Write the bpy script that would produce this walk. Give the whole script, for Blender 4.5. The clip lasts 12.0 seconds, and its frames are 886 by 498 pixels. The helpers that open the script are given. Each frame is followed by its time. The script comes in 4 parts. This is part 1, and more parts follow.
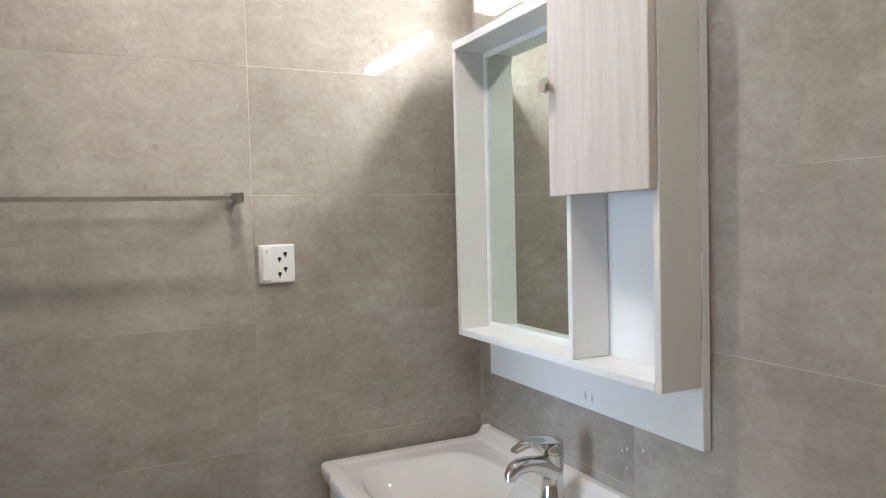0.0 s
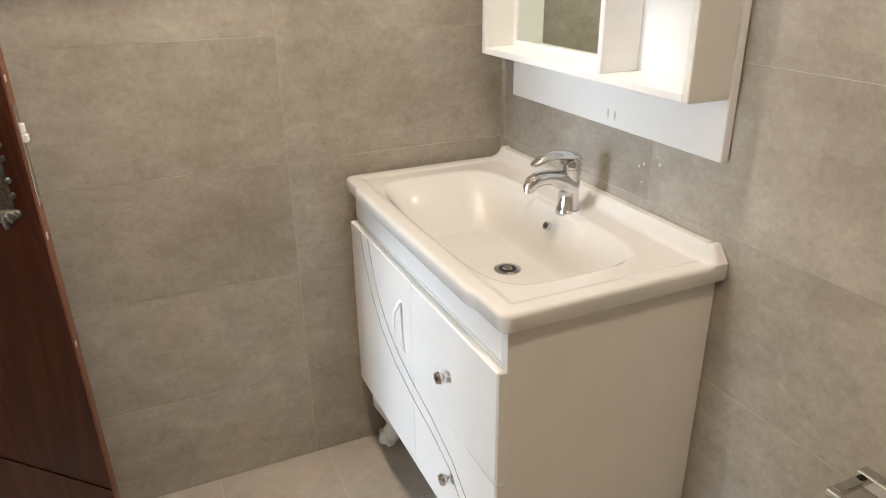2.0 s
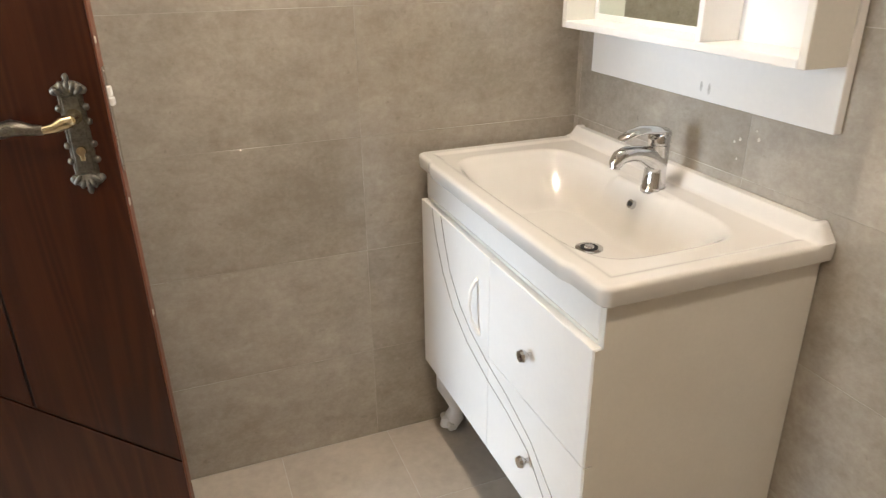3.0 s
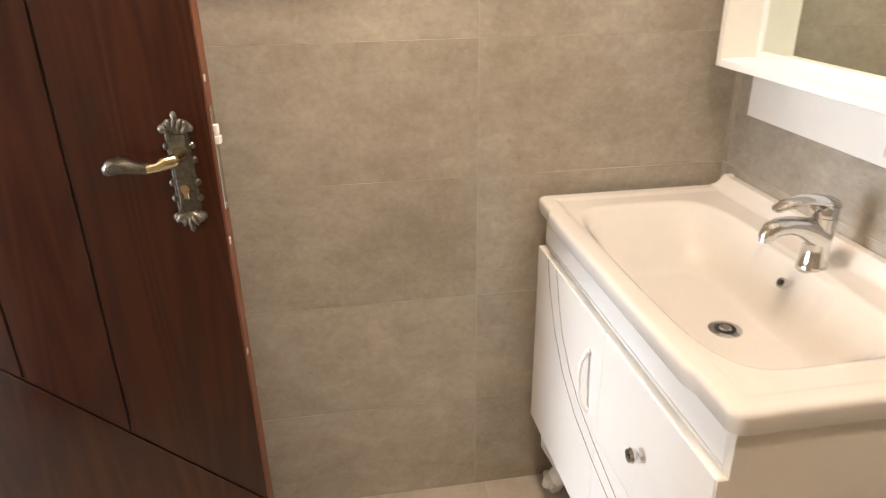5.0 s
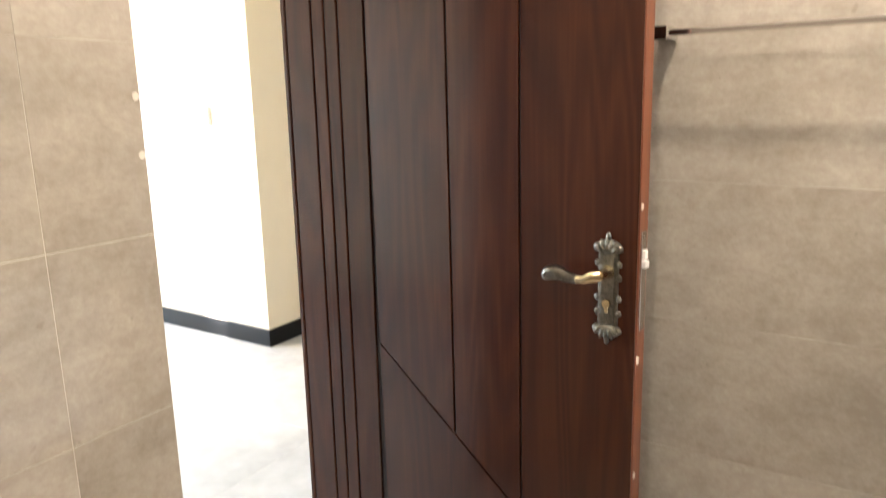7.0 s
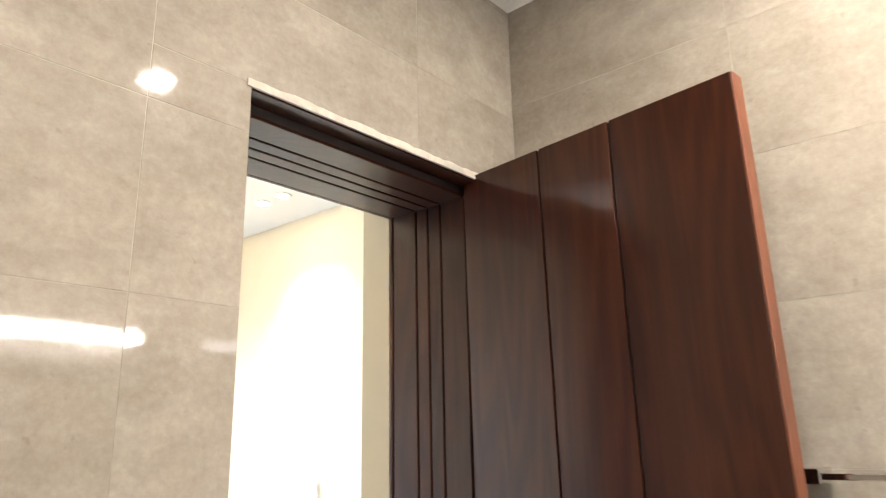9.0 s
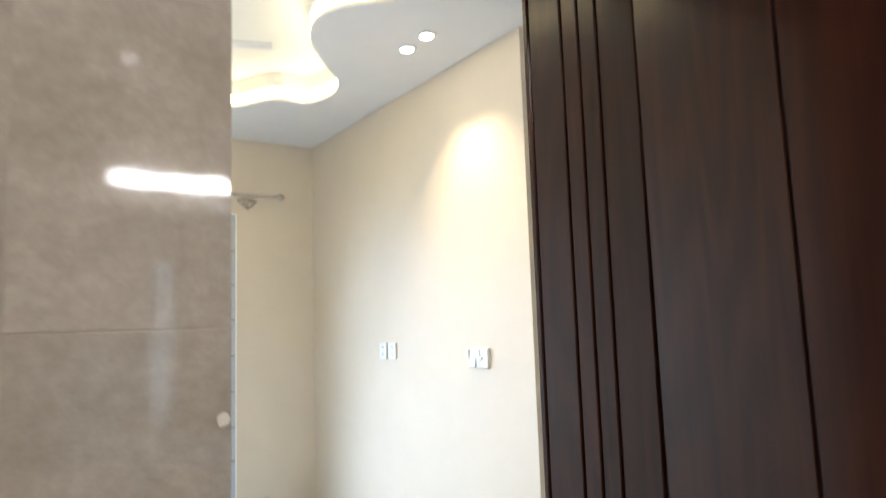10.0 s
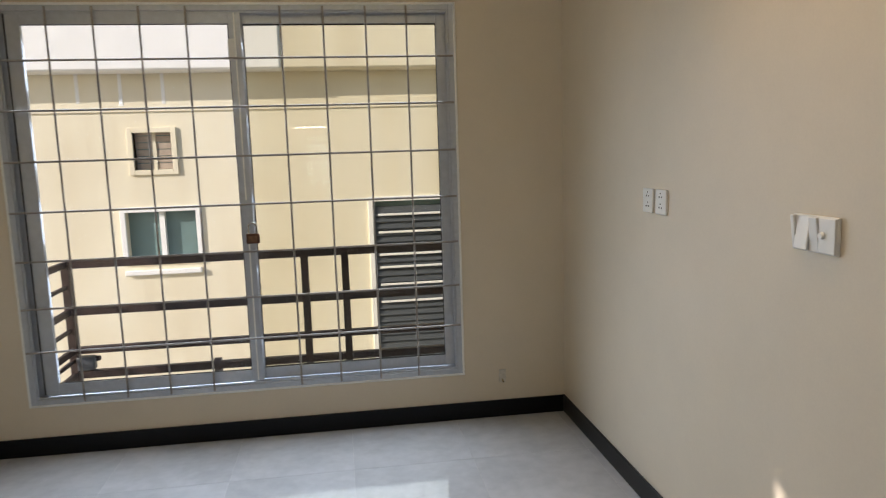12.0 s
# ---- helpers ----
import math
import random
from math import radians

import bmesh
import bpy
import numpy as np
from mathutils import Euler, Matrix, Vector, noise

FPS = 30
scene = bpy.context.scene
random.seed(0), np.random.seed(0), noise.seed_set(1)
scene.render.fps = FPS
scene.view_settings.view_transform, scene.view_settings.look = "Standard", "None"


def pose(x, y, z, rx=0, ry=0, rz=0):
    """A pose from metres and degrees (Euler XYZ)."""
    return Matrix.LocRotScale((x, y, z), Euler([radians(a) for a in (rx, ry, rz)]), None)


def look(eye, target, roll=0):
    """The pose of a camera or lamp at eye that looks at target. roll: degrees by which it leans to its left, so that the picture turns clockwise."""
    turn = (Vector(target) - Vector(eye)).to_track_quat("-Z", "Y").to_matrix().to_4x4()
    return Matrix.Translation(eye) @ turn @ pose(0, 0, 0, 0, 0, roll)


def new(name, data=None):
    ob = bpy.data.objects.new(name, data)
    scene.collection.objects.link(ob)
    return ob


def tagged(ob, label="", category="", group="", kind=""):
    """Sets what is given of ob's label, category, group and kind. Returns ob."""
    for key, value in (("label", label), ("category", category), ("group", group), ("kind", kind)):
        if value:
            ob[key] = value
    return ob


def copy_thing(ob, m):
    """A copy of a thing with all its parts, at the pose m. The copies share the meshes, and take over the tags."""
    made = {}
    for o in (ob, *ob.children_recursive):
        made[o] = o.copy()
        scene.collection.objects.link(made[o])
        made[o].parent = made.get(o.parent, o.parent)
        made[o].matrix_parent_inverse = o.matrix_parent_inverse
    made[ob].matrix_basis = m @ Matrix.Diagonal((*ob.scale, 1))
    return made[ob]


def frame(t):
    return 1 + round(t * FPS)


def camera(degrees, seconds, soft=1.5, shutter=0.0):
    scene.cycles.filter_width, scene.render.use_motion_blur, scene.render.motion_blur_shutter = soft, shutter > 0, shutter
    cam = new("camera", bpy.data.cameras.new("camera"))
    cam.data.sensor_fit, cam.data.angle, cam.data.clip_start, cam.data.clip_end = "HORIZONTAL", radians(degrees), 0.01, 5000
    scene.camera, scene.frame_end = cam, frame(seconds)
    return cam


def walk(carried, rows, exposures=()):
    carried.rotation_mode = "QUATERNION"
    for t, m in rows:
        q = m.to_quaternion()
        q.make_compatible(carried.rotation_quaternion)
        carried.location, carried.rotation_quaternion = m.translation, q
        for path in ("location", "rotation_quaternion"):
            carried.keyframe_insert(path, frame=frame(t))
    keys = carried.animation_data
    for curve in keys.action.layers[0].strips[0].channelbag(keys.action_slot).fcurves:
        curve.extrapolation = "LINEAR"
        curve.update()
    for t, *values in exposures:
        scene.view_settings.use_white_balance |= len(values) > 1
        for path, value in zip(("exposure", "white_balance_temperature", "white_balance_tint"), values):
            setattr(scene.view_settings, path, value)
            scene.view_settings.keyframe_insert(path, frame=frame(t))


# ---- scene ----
cam = camera(65.1, 12.0, soft=1.2, shutter=0.3)
PATH = [
    (0, (-0.916, -1.672, 1.428), (-0.043, 0.125, 1.346), -1.4),
    (0.5, (-0.929, -1.674, 1.401), (-0.062, 0.126, 1.305), -1.4),
    (1, (-0.946, -1.672, 1.394), (-0.106, 0.079, 0.919), -1.0),
    (1.5, (-0.949, -1.676, 1.38), (-0.171, -0.002, 0.612), -0.8),
    (2, (-0.943, -1.682, 1.369), (-0.185, -0.007, 0.582), -0.7),
    (2.5, (-0.974, -1.659, 1.346), (-0.243, 0.025, 0.554), -0.5),
    (3, (-1.026, -1.624, 1.314), (-0.357, 0.084, 0.518), -0.6),
    (3.2, (-1.034, -1.617, 1.311), (-0.401, 0.104, 0.514), -0.7),
    (4.8, (-0.993, -1.501, 1.373), (-0.572, 0.281, 0.569), -0.8),
    (5, (-0.929, -1.477, 1.374), (-0.629, 0.331, 0.572), -0.7),
    (5.5, (-0.798, -1.447, 1.363), (-1.045, 0.371, 0.566), 0.1),
    (6, (-0.764, -1.473, 1.351), (-1.465, 0.235, 0.582), 0.1),
    (6.5, (-0.766, -1.501, 1.357), (-1.677, 0.123, 0.626), -0.3),
    (7, (-0.768, -1.492, 1.375), (-1.811, 0.161, 0.949), -1.1),
    (7.5, (-0.752, -1.484, 1.405), (-1.832, 0.199, 1.361), -1.6),
    (7.7, (-0.751, -1.48, 1.419), (-1.817, 0.207, 1.549), -1.6),
    (9.3, (-0.866, -1.341, 1.585), (-2.22, 0.028, 2.127), -1.6),
    (9.5, (-0.944, -1.242, 1.59), (-2.407, 0.036, 2.066), -1.9),
    (10, (-1.127, -0.985, 1.462), (-2.783, 0.115, 1.687), -1.9),
    (10.2, (-1.197, -0.89, 1.459), (-2.903, 0.153, 1.504), -2.2),
    (10.5, (-1.281, -0.729, 1.494), (-3.055, 0.17, 1.279), -2.2),
    (11, (-1.633, -0.464, 1.493), (-3.549, 0.038, 1.221), -1.5),
    (11.2, (-1.789, -0.398, 1.506), (-3.733, -0.014, 1.236), -1.4),
    (11.5, (-2.026, -0.302, 1.538), (-3.99, -0.038, 1.271), -1.2),
    (12, (-2.366, -0.099, 1.546), (-4.326, 0.185, 1.273), -1.8),
]
EXPO = [(0.0, 1.64, 5400, 10), (0.7, 1.74, 5550, 10), (1.5, 2.12, 6050, 11), (3.0, 2.2, 6400, 12), (5.0, 2.38, 7000, 17), (5.5, 2.6, 6900, 17), (6.5, 2.62, 6300, 13), (7.5, 2.45, 6450, 13), (9.5, 1.95, 5800, 11), (10.0, 1.4, 5650, 12), (10.5, 1.0, 5800, 13), (11.0, 0.58, 5950, 13), (11.5, -0.07, 6250, 14), (12.0, -0.15, 6550, 16)]
walk(cam, [(t, look(e, g, r)) for t, e, g, r in PATH], EXPO)

# ---- light ----
XB = -6.21
SUN_DIR = Vector((-0.40, 0.80, -0.42)).normalized()
world = bpy.data.worlds.new("sky")
scene.world = world
world.use_nodes = True
sky = world.node_tree.nodes.new("ShaderNodeTexSky")
sky.sky_type = "NISHITA"
sky.sun_disc = False
sky.sun_elevation = math.asin(-SUN_DIR.z)
sky.sun_rotation = math.atan2(-SUN_DIR.x, -SUN_DIR.y)
background = world.node_tree.nodes["Background"]
background.inputs[1].default_value = 0.15
world.node_tree.links.new(sky.outputs[0], background.inputs[0])


def lamp(name, kind, energy, color, m, **settings):
    data = bpy.data.lights.new(name, kind)
    data.energy, data.color = energy, color
    if "size" in settings:
        data.shape, data.size, data.size_y = "RECTANGLE", settings["size"][0], settings["size"][1]
    if "radius" in settings:
        data.shadow_soft_size = settings["radius"]
    if "cone" in settings:
        data.spot_size, data.spot_blend = radians(settings["cone"]), 0.6
    ob = new(name, data)
    ob.matrix_world = m
    return ob


sun = lamp("sun", "SUN", 5.0, (1.0, 0.93, 0.84), look((0, 0, 0), SUN_DIR))
sun.data.angle = radians(0.5)
# daylight entering by the bedroom window, and a fill in the gap added to the unseen far wall
for wz in (0.49, 0.89, 1.29, 1.69, 2.09):
    strip_lamp = lamp("window_daylight", "AREA", 8.8, (0.70, 0.85, 1.0), look((XB - 0.06, -0.62, wz), (XB - 0.06 + 1.0, -0.62, wz - 0.54)), size=(2.2, 0.36))
    strip_lamp.data.spread = radians(128)
lamp("opening_daylight", "AREA", 3.0, (0.90, 0.95, 1.0), look((-2.29, -2.40, 2.06), (-2.6, 2, 0.9)), size=(0.30, 0.36))
# bathroom: a recessed ceiling lamp and an added unseen rear fill; the tube over the mirror glows by itself
lamp("bathroom_ceiling_light", "AREA", 4.6, (1.0, 0.85, 0.67), look((-0.76, -0.49, 2.676), (-0.76, -0.49, 0)), size=(0.06, 0.06))
lamp("bathroom_rear_light", "AREA", 4.2, (1.0, 0.85, 0.67), look((-0.86, -1.75, 2.676), (-0.86, -1.75, 0)), size=(0.10, 0.10))
for lx in (-4.12, -3.93):
    lamp("bedroom_downlight", "SPOT", 18, (1.0, 0.74, 0.45), look((lx, 0.82, 2.905), (lx, 1.45, 0)), cone=75, radius=0.03)


# ---- materials ----
def material(name, color, rough=0.5, metal=0.0, var=0.0, scale=8.0, detail=40.0, bump=0.0, coat=0.0, stretch=(1, 1, 1), second=None, per_object=False, glaze=0.5, fineness=0.35):
    mat = bpy.data.materials.new(name)
    mat.use_nodes = True
    nt = mat.node_tree
    bsdf = nt.nodes["Principled BSDF"]
    bsdf.inputs["Base Color"].default_value = (*color, 1)
    bsdf.inputs["Roughness"].default_value = rough
    bsdf.inputs["Metallic"].default_value = metal
    bsdf.inputs["Coat Weight"].default_value = coat
    bsdf.inputs["Coat Roughness"].default_value = 0.06
    bsdf.inputs["Specular IOR Level"].default_value = glaze
    if var or bump or second:
        coords = nt.nodes.new("ShaderNodeTexCoord")
        mapping = nt.nodes.new("ShaderNodeMapping")
        mapping.inputs["Scale"].default_value = stretch
        nt.links.new(coords.outputs["Object"], mapping.inputs[0])
        if per_object:
            info = nt.nodes.new("ShaderNodeObjectInfo")
            mul = nt.nodes.new("ShaderNodeMath")
            mul.operation = "MULTIPLY"
            mul.inputs[1].default_value = 37.0
            nt.links.new(info.outputs["Random"], mul.inputs[0])
            nt.links.new(mul.outputs[0], mapping.inputs["Location"])
        big = nt.nodes.new("ShaderNodeTexNoise")
        big.inputs["Scale"].default_value = scale
        big.inputs["Detail"].default_value = 6
        big.inputs["Roughness"].default_value = 0.62
        fine = nt.nodes.new("ShaderNodeTexNoise")
        fine.inputs["Scale"].default_value = detail
        fine.inputs["Detail"].default_value = 4
        nt.links.new(mapping.outputs[0], big.inputs["Vector"])
        nt.links.new(mapping.outputs[0], fine.inputs["Vector"])
        mix = nt.nodes.new("ShaderNodeMix")
        mix.data_type = "FLOAT"
        mix.inputs[0].default_value = fineness
        nt.links.new(big.outputs[0], mix.inputs[2])
        nt.links.new(fine.outputs[0], mix.inputs[3])
        ramp = nt.nodes.new("ShaderNodeValToRGB")
        lo = second or tuple(c * (1 - var) for c in color)
        hi = color if second else tuple(min(1.0, c * (1 + var)) for c in color)
        ramp.color_ramp.elements[0].position, ramp.color_ramp.elements[1].position = 0.36, 0.64
        ramp.color_ramp.elements[0].color, ramp.color_ramp.elements[1].color = (*lo, 1), (*hi, 1)
        nt.links.new(mix.outputs[0], ramp.inputs[0])
        nt.links.new(ramp.outputs[0], bsdf.inputs["Base Color"])
        rmap = nt.nodes.new("ShaderNodeMapRange")
        rmap.inputs[3].default_value, rmap.inputs[4].default_value = max(0.02, rough * 0.92), min(1.0, rough * 1.08)
        nt.links.new(mix.outputs[0], rmap.inputs[0])
        nt.links.new(rmap.outputs[0], bsdf.inputs["Roughness"])
        if bump:
            bn = nt.nodes.new("ShaderNodeBump")
            bn.inputs["Strength"].default_value = bump
            bn.inputs["Distance"].default_value = 0.004
            nt.links.new(mix.outputs[0], bn.inputs["Height"])
            nt.links.new(bn.outputs[0], bsdf.inputs["Normal"])
    return mat


class Net:
    """Short hand for building a node tree on object coordinates."""
    def __init__(self, name, shift=True):
        self.mat = bpy.data.materials.new(name)
        self.mat.use_nodes = True
        self.nt = self.mat.node_tree
        self.bsdf = self.nt.nodes["Principled BSDF"]
        coords = self.nt.nodes.new("ShaderNodeTexCoord")
        self.place = self.nt.nodes.new("ShaderNodeVectorMath")
        self.place.operation = "ADD"
        self.nt.links.new(coords.outputs["Object"], self.place.inputs[0])
        if shift:
            info = self.nt.nodes.new("ShaderNodeObjectInfo")
            self.nt.links.new(self.math("MULTIPLY", info.outputs["Random"], 61.0), self.place.inputs[1])
            self.random = info.outputs["Random"]

    def math(self, op, a, b=0.0):
        node = self.nt.nodes.new("ShaderNodeMath")
        node.operation = op
        for k, v in enumerate((a, b)):
            if isinstance(v, (int, float)):
                node.inputs[k].default_value = v
            else:
                self.nt.links.new(v, node.inputs[k])
        return node.outputs[0]

    def noise(self, scale, detail=5, rough=0.55, stretch=(1, 1, 1), warp=0.0):
        mapping = self.nt.nodes.new("ShaderNodeMapping")
        mapping.inputs["Scale"].default_value = stretch
        self.nt.links.new(self.place.outputs[0], mapping.inputs[0])
        node = self.nt.nodes.new("ShaderNodeTexNoise")
        node.inputs["Scale"].default_value = scale
        node.inputs["Detail"].default_value = detail
        node.inputs["Roughness"].default_value = rough
        node.inputs["Distortion"].default_value = warp
        self.nt.links.new(mapping.outputs[0], node.inputs["Vector"])
        return node.outputs[0]

    def ramp(self, fac, stops):
        node = self.nt.nodes.new("ShaderNodeValToRGB")
        while len(node.color_ramp.elements) < len(stops):
            node.color_ramp.elements.new(0.5)
        for e, (p, c) in zip(node.color_ramp.elements, stops):
            e.position, e.color = p, (*c, 1)
        self.nt.links.new(fac, node.inputs[0])
        return node.outputs[0]

    def mix(self, fac, a, b, kind="MIX"):
        node = self.nt.nodes.new("ShaderNodeMix")
        node.data_type, node.blend_type = "RGBA", kind
        for k, v in ((0, fac), (6, a), (7, b)):
            if isinstance(v, (int, float)):
                node.inputs[k].default_value = v
            elif isinstance(v, tuple):
                node.inputs[k].default_value = (*v, 1)
            else:
                self.nt.links.new(v, node.inputs[k])
        return node.outputs[2]

    def finish(self, color, rough, bump=None, strength=0.1, depth=0.002, **more):
        self.nt.links.new(color, self.bsdf.inputs["Base Color"])
        if isinstance(rough, (int, float)):
            self.bsdf.inputs["Roughness"].default_value = rough
        else:
            self.nt.links.new(rough, self.bsdf.inputs["Roughness"])
        for key, v in (("Specular IOR Level", more.get("glaze", 0.5)), ("Coat Weight", more.get("coat", 0.0)), ("Coat Roughness", more.get("coat_rough", 0.1))):
            self.bsdf.inputs[key].default_value = v
        if bump is not None:
            bn = self.nt.nodes.new("ShaderNodeBump")
            bn.inputs["Strength"].default_value = strength
            bn.inputs["Distance"].default_value = depth
            self.nt.links.new(bump, bn.inputs["Height"])
            self.nt.links.new(bn.outputs[0], self.bsdf.inputs["Normal"])
        return self.mat


def concrete_tile():
    """Cloudy grey-beige porcelain: wide clouds, finger-wide blotches drawn out sideways, specks and pits."""
    n = Net("concrete_look_tile")
    clouds = n.noise(2.8, 4, 0.5, (1, 1, 1.15))
    blotch = n.noise(13.0, 9, 0.74, (0.9, 0.9, 1.2), 0.25)
    streak = n.noise(16.0, 5, 0.6, (0.28, 0.28, 1.9))
    grain = n.noise(75.0, 4, 0.7)
    v = n.math("ADD", n.math("MULTIPLY", clouds, 0.38), n.math("MULTIPLY", blotch, 0.50))
    v = n.math("ADD", v, n.math("ADD", n.math("MULTIPLY", streak, 0.12), n.math("MULTIPLY", n.math("SUBTRACT", grain, 0.5), 0.27)))
    v = n.math("ADD", v, n.math("MULTIPLY", n.math("SUBTRACT", n.random, 0.5), 0.05))
    col = n.ramp(v, [(0.35, (0.285, 0.252, 0.211)), (0.47, (0.350, 0.313, 0.265)), (0.55, (0.395, 0.356, 0.305)), (0.66, (0.465, 0.426, 0.371))])
    pits = n.ramp(n.noise(42.0, 2, 0.5), [(0.24, (1, 1, 1)), (0.29, (0, 0, 0))])
    col = n.mix(n.math("MULTIPLY", pits, 0.28), col, (0.17, 0.145, 0.12))
    pale = n.ramp(n.noise(7.0, 6, 0.7, (1, 1, 1.8)), [(0.63, (0, 0, 0)), (0.74, (1, 1, 1))])
    col = n.mix(n.math("MULTIPLY", pale, 0.28), col, (0.58, 0.54, 0.48))
    rough = n.math("ADD", n.math("MULTIPLY", blotch, 0.05), 0.02)
    return n.finish(col, rough, n.math("ADD", n.math("MULTIPLY", n.noise(3.2, 2, 0.4), 6.0), grain), 0.06, 0.0012)


def door_wood():
    """Red-brown veneer with drawn-out arches in the grain."""
    n = Net("reddish_brown_door_wood")
    field = n.noise(2.6, 2, 0.4, (2.2, 2.2, 0.22), 0.25)
    rings = n.math("SINE", n.math("MULTIPLY", field, 95.0))
    rings = n.math("ADD", n.math("MULTIPLY", rings, 0.5), 0.5)
    fibre = n.noise(70.0, 4, 0.65, (1.6, 1.6, 0.035))
    tone = n.noise(3.0, 3, 0.5, (1.2, 1.2, 0.3))
    v = n.math("ADD", n.math("MULTIPLY", rings, 0.16), n.math("ADD", n.math("MULTIPLY", fibre, 0.34), n.math("MULTIPLY", tone, 0.50)))
    col = n.ramp(v, [(0.30, (0.022, 0.0044, 0.0011)), (0.46, (0.031, 0.0064, 0.0016)), (0.58, (0.041, 0.0089, 0.0023)), (0.72, (0.058, 0.0138, 0.0040))])
    rough = n.math("ADD", n.math("MULTIPLY", tone, 0.10), 0.42)
    return n.finish(col, rough, rings, 0.02, 0.0003, glaze=0.10, coat=0.65, coat_rough=0.18)


def weathered_render():
    """Cream house render with rain streaks drawn down from the parapet."""
    n = Net("cream_facade_render", shift=False)
    streak = n.noise(1.6, 5, 0.6, (1, 1.6, 0.10))
    patch = n.noise(0.7, 5, 0.6)
    v = n.math("ADD", n.math("MULTIPLY", streak, 0.55), n.math("MULTIPLY", patch, 0.45))
    col = n.ramp(v, [(0.34, (0.74, 0.665, 0.485)), (0.52, (0.84, 0.78, 0.60)), (0.68, (0.88, 0.835, 0.68))])
    return n.finish(col, 0.9, n.noise(60.0, 3, 0.6), 0.1, 0.004)


def patchy_grout():
    """Thin joints, white in places and nearly the tile's own tone in others."""
    n = Net("pale_grout", shift=False)
    col = n.ramp(n.noise(2.4, 5, 0.65), [(0.42, (0.345, 0.31, 0.262)), (0.62, (0.58, 0.535, 0.47))])
    return n.finish(col, 0.85)


def glowing(name, color, strength):
    mat = bpy.data.materials.new(name)
    mat.use_nodes = True
    b = mat.node_tree.nodes["Principled BSDF"]
    b.inputs["Base Color"].default_value = (*color, 1)
    b.inputs["Emission Color"].default_value = (*color, 1)
    b.inputs["Emission Strength"].default_value = strength
    return mat


def clear_glass(name, tint):
    mat = bpy.data.materials.new(name)
    mat.use_nodes = True
    nt = mat.node_tree
    nt.nodes.remove(nt.nodes["Principled BSDF"])
    see, gloss, mix, fres = (nt.nodes.new(k) for k in ("ShaderNodeBsdfTransparent", "ShaderNodeBsdfGlossy", "ShaderNodeMixShader", "ShaderNodeFresnel"))
    see.inputs[0].default_value = (*tint, 1)
    gloss.inputs["Roughness"].default_value = 0.02
    fres.inputs["IOR"].default_value = 1.28
    nt.links.new(fres.outputs[0], mix.inputs[0])
    nt.links.new(see.outputs[0], mix.inputs[1])
    nt.links.new(gloss.outputs[0], mix.inputs[2])
    nt.links.new(mix.outputs[0], nt.nodes["Material Output"].inputs[0])
    return mat


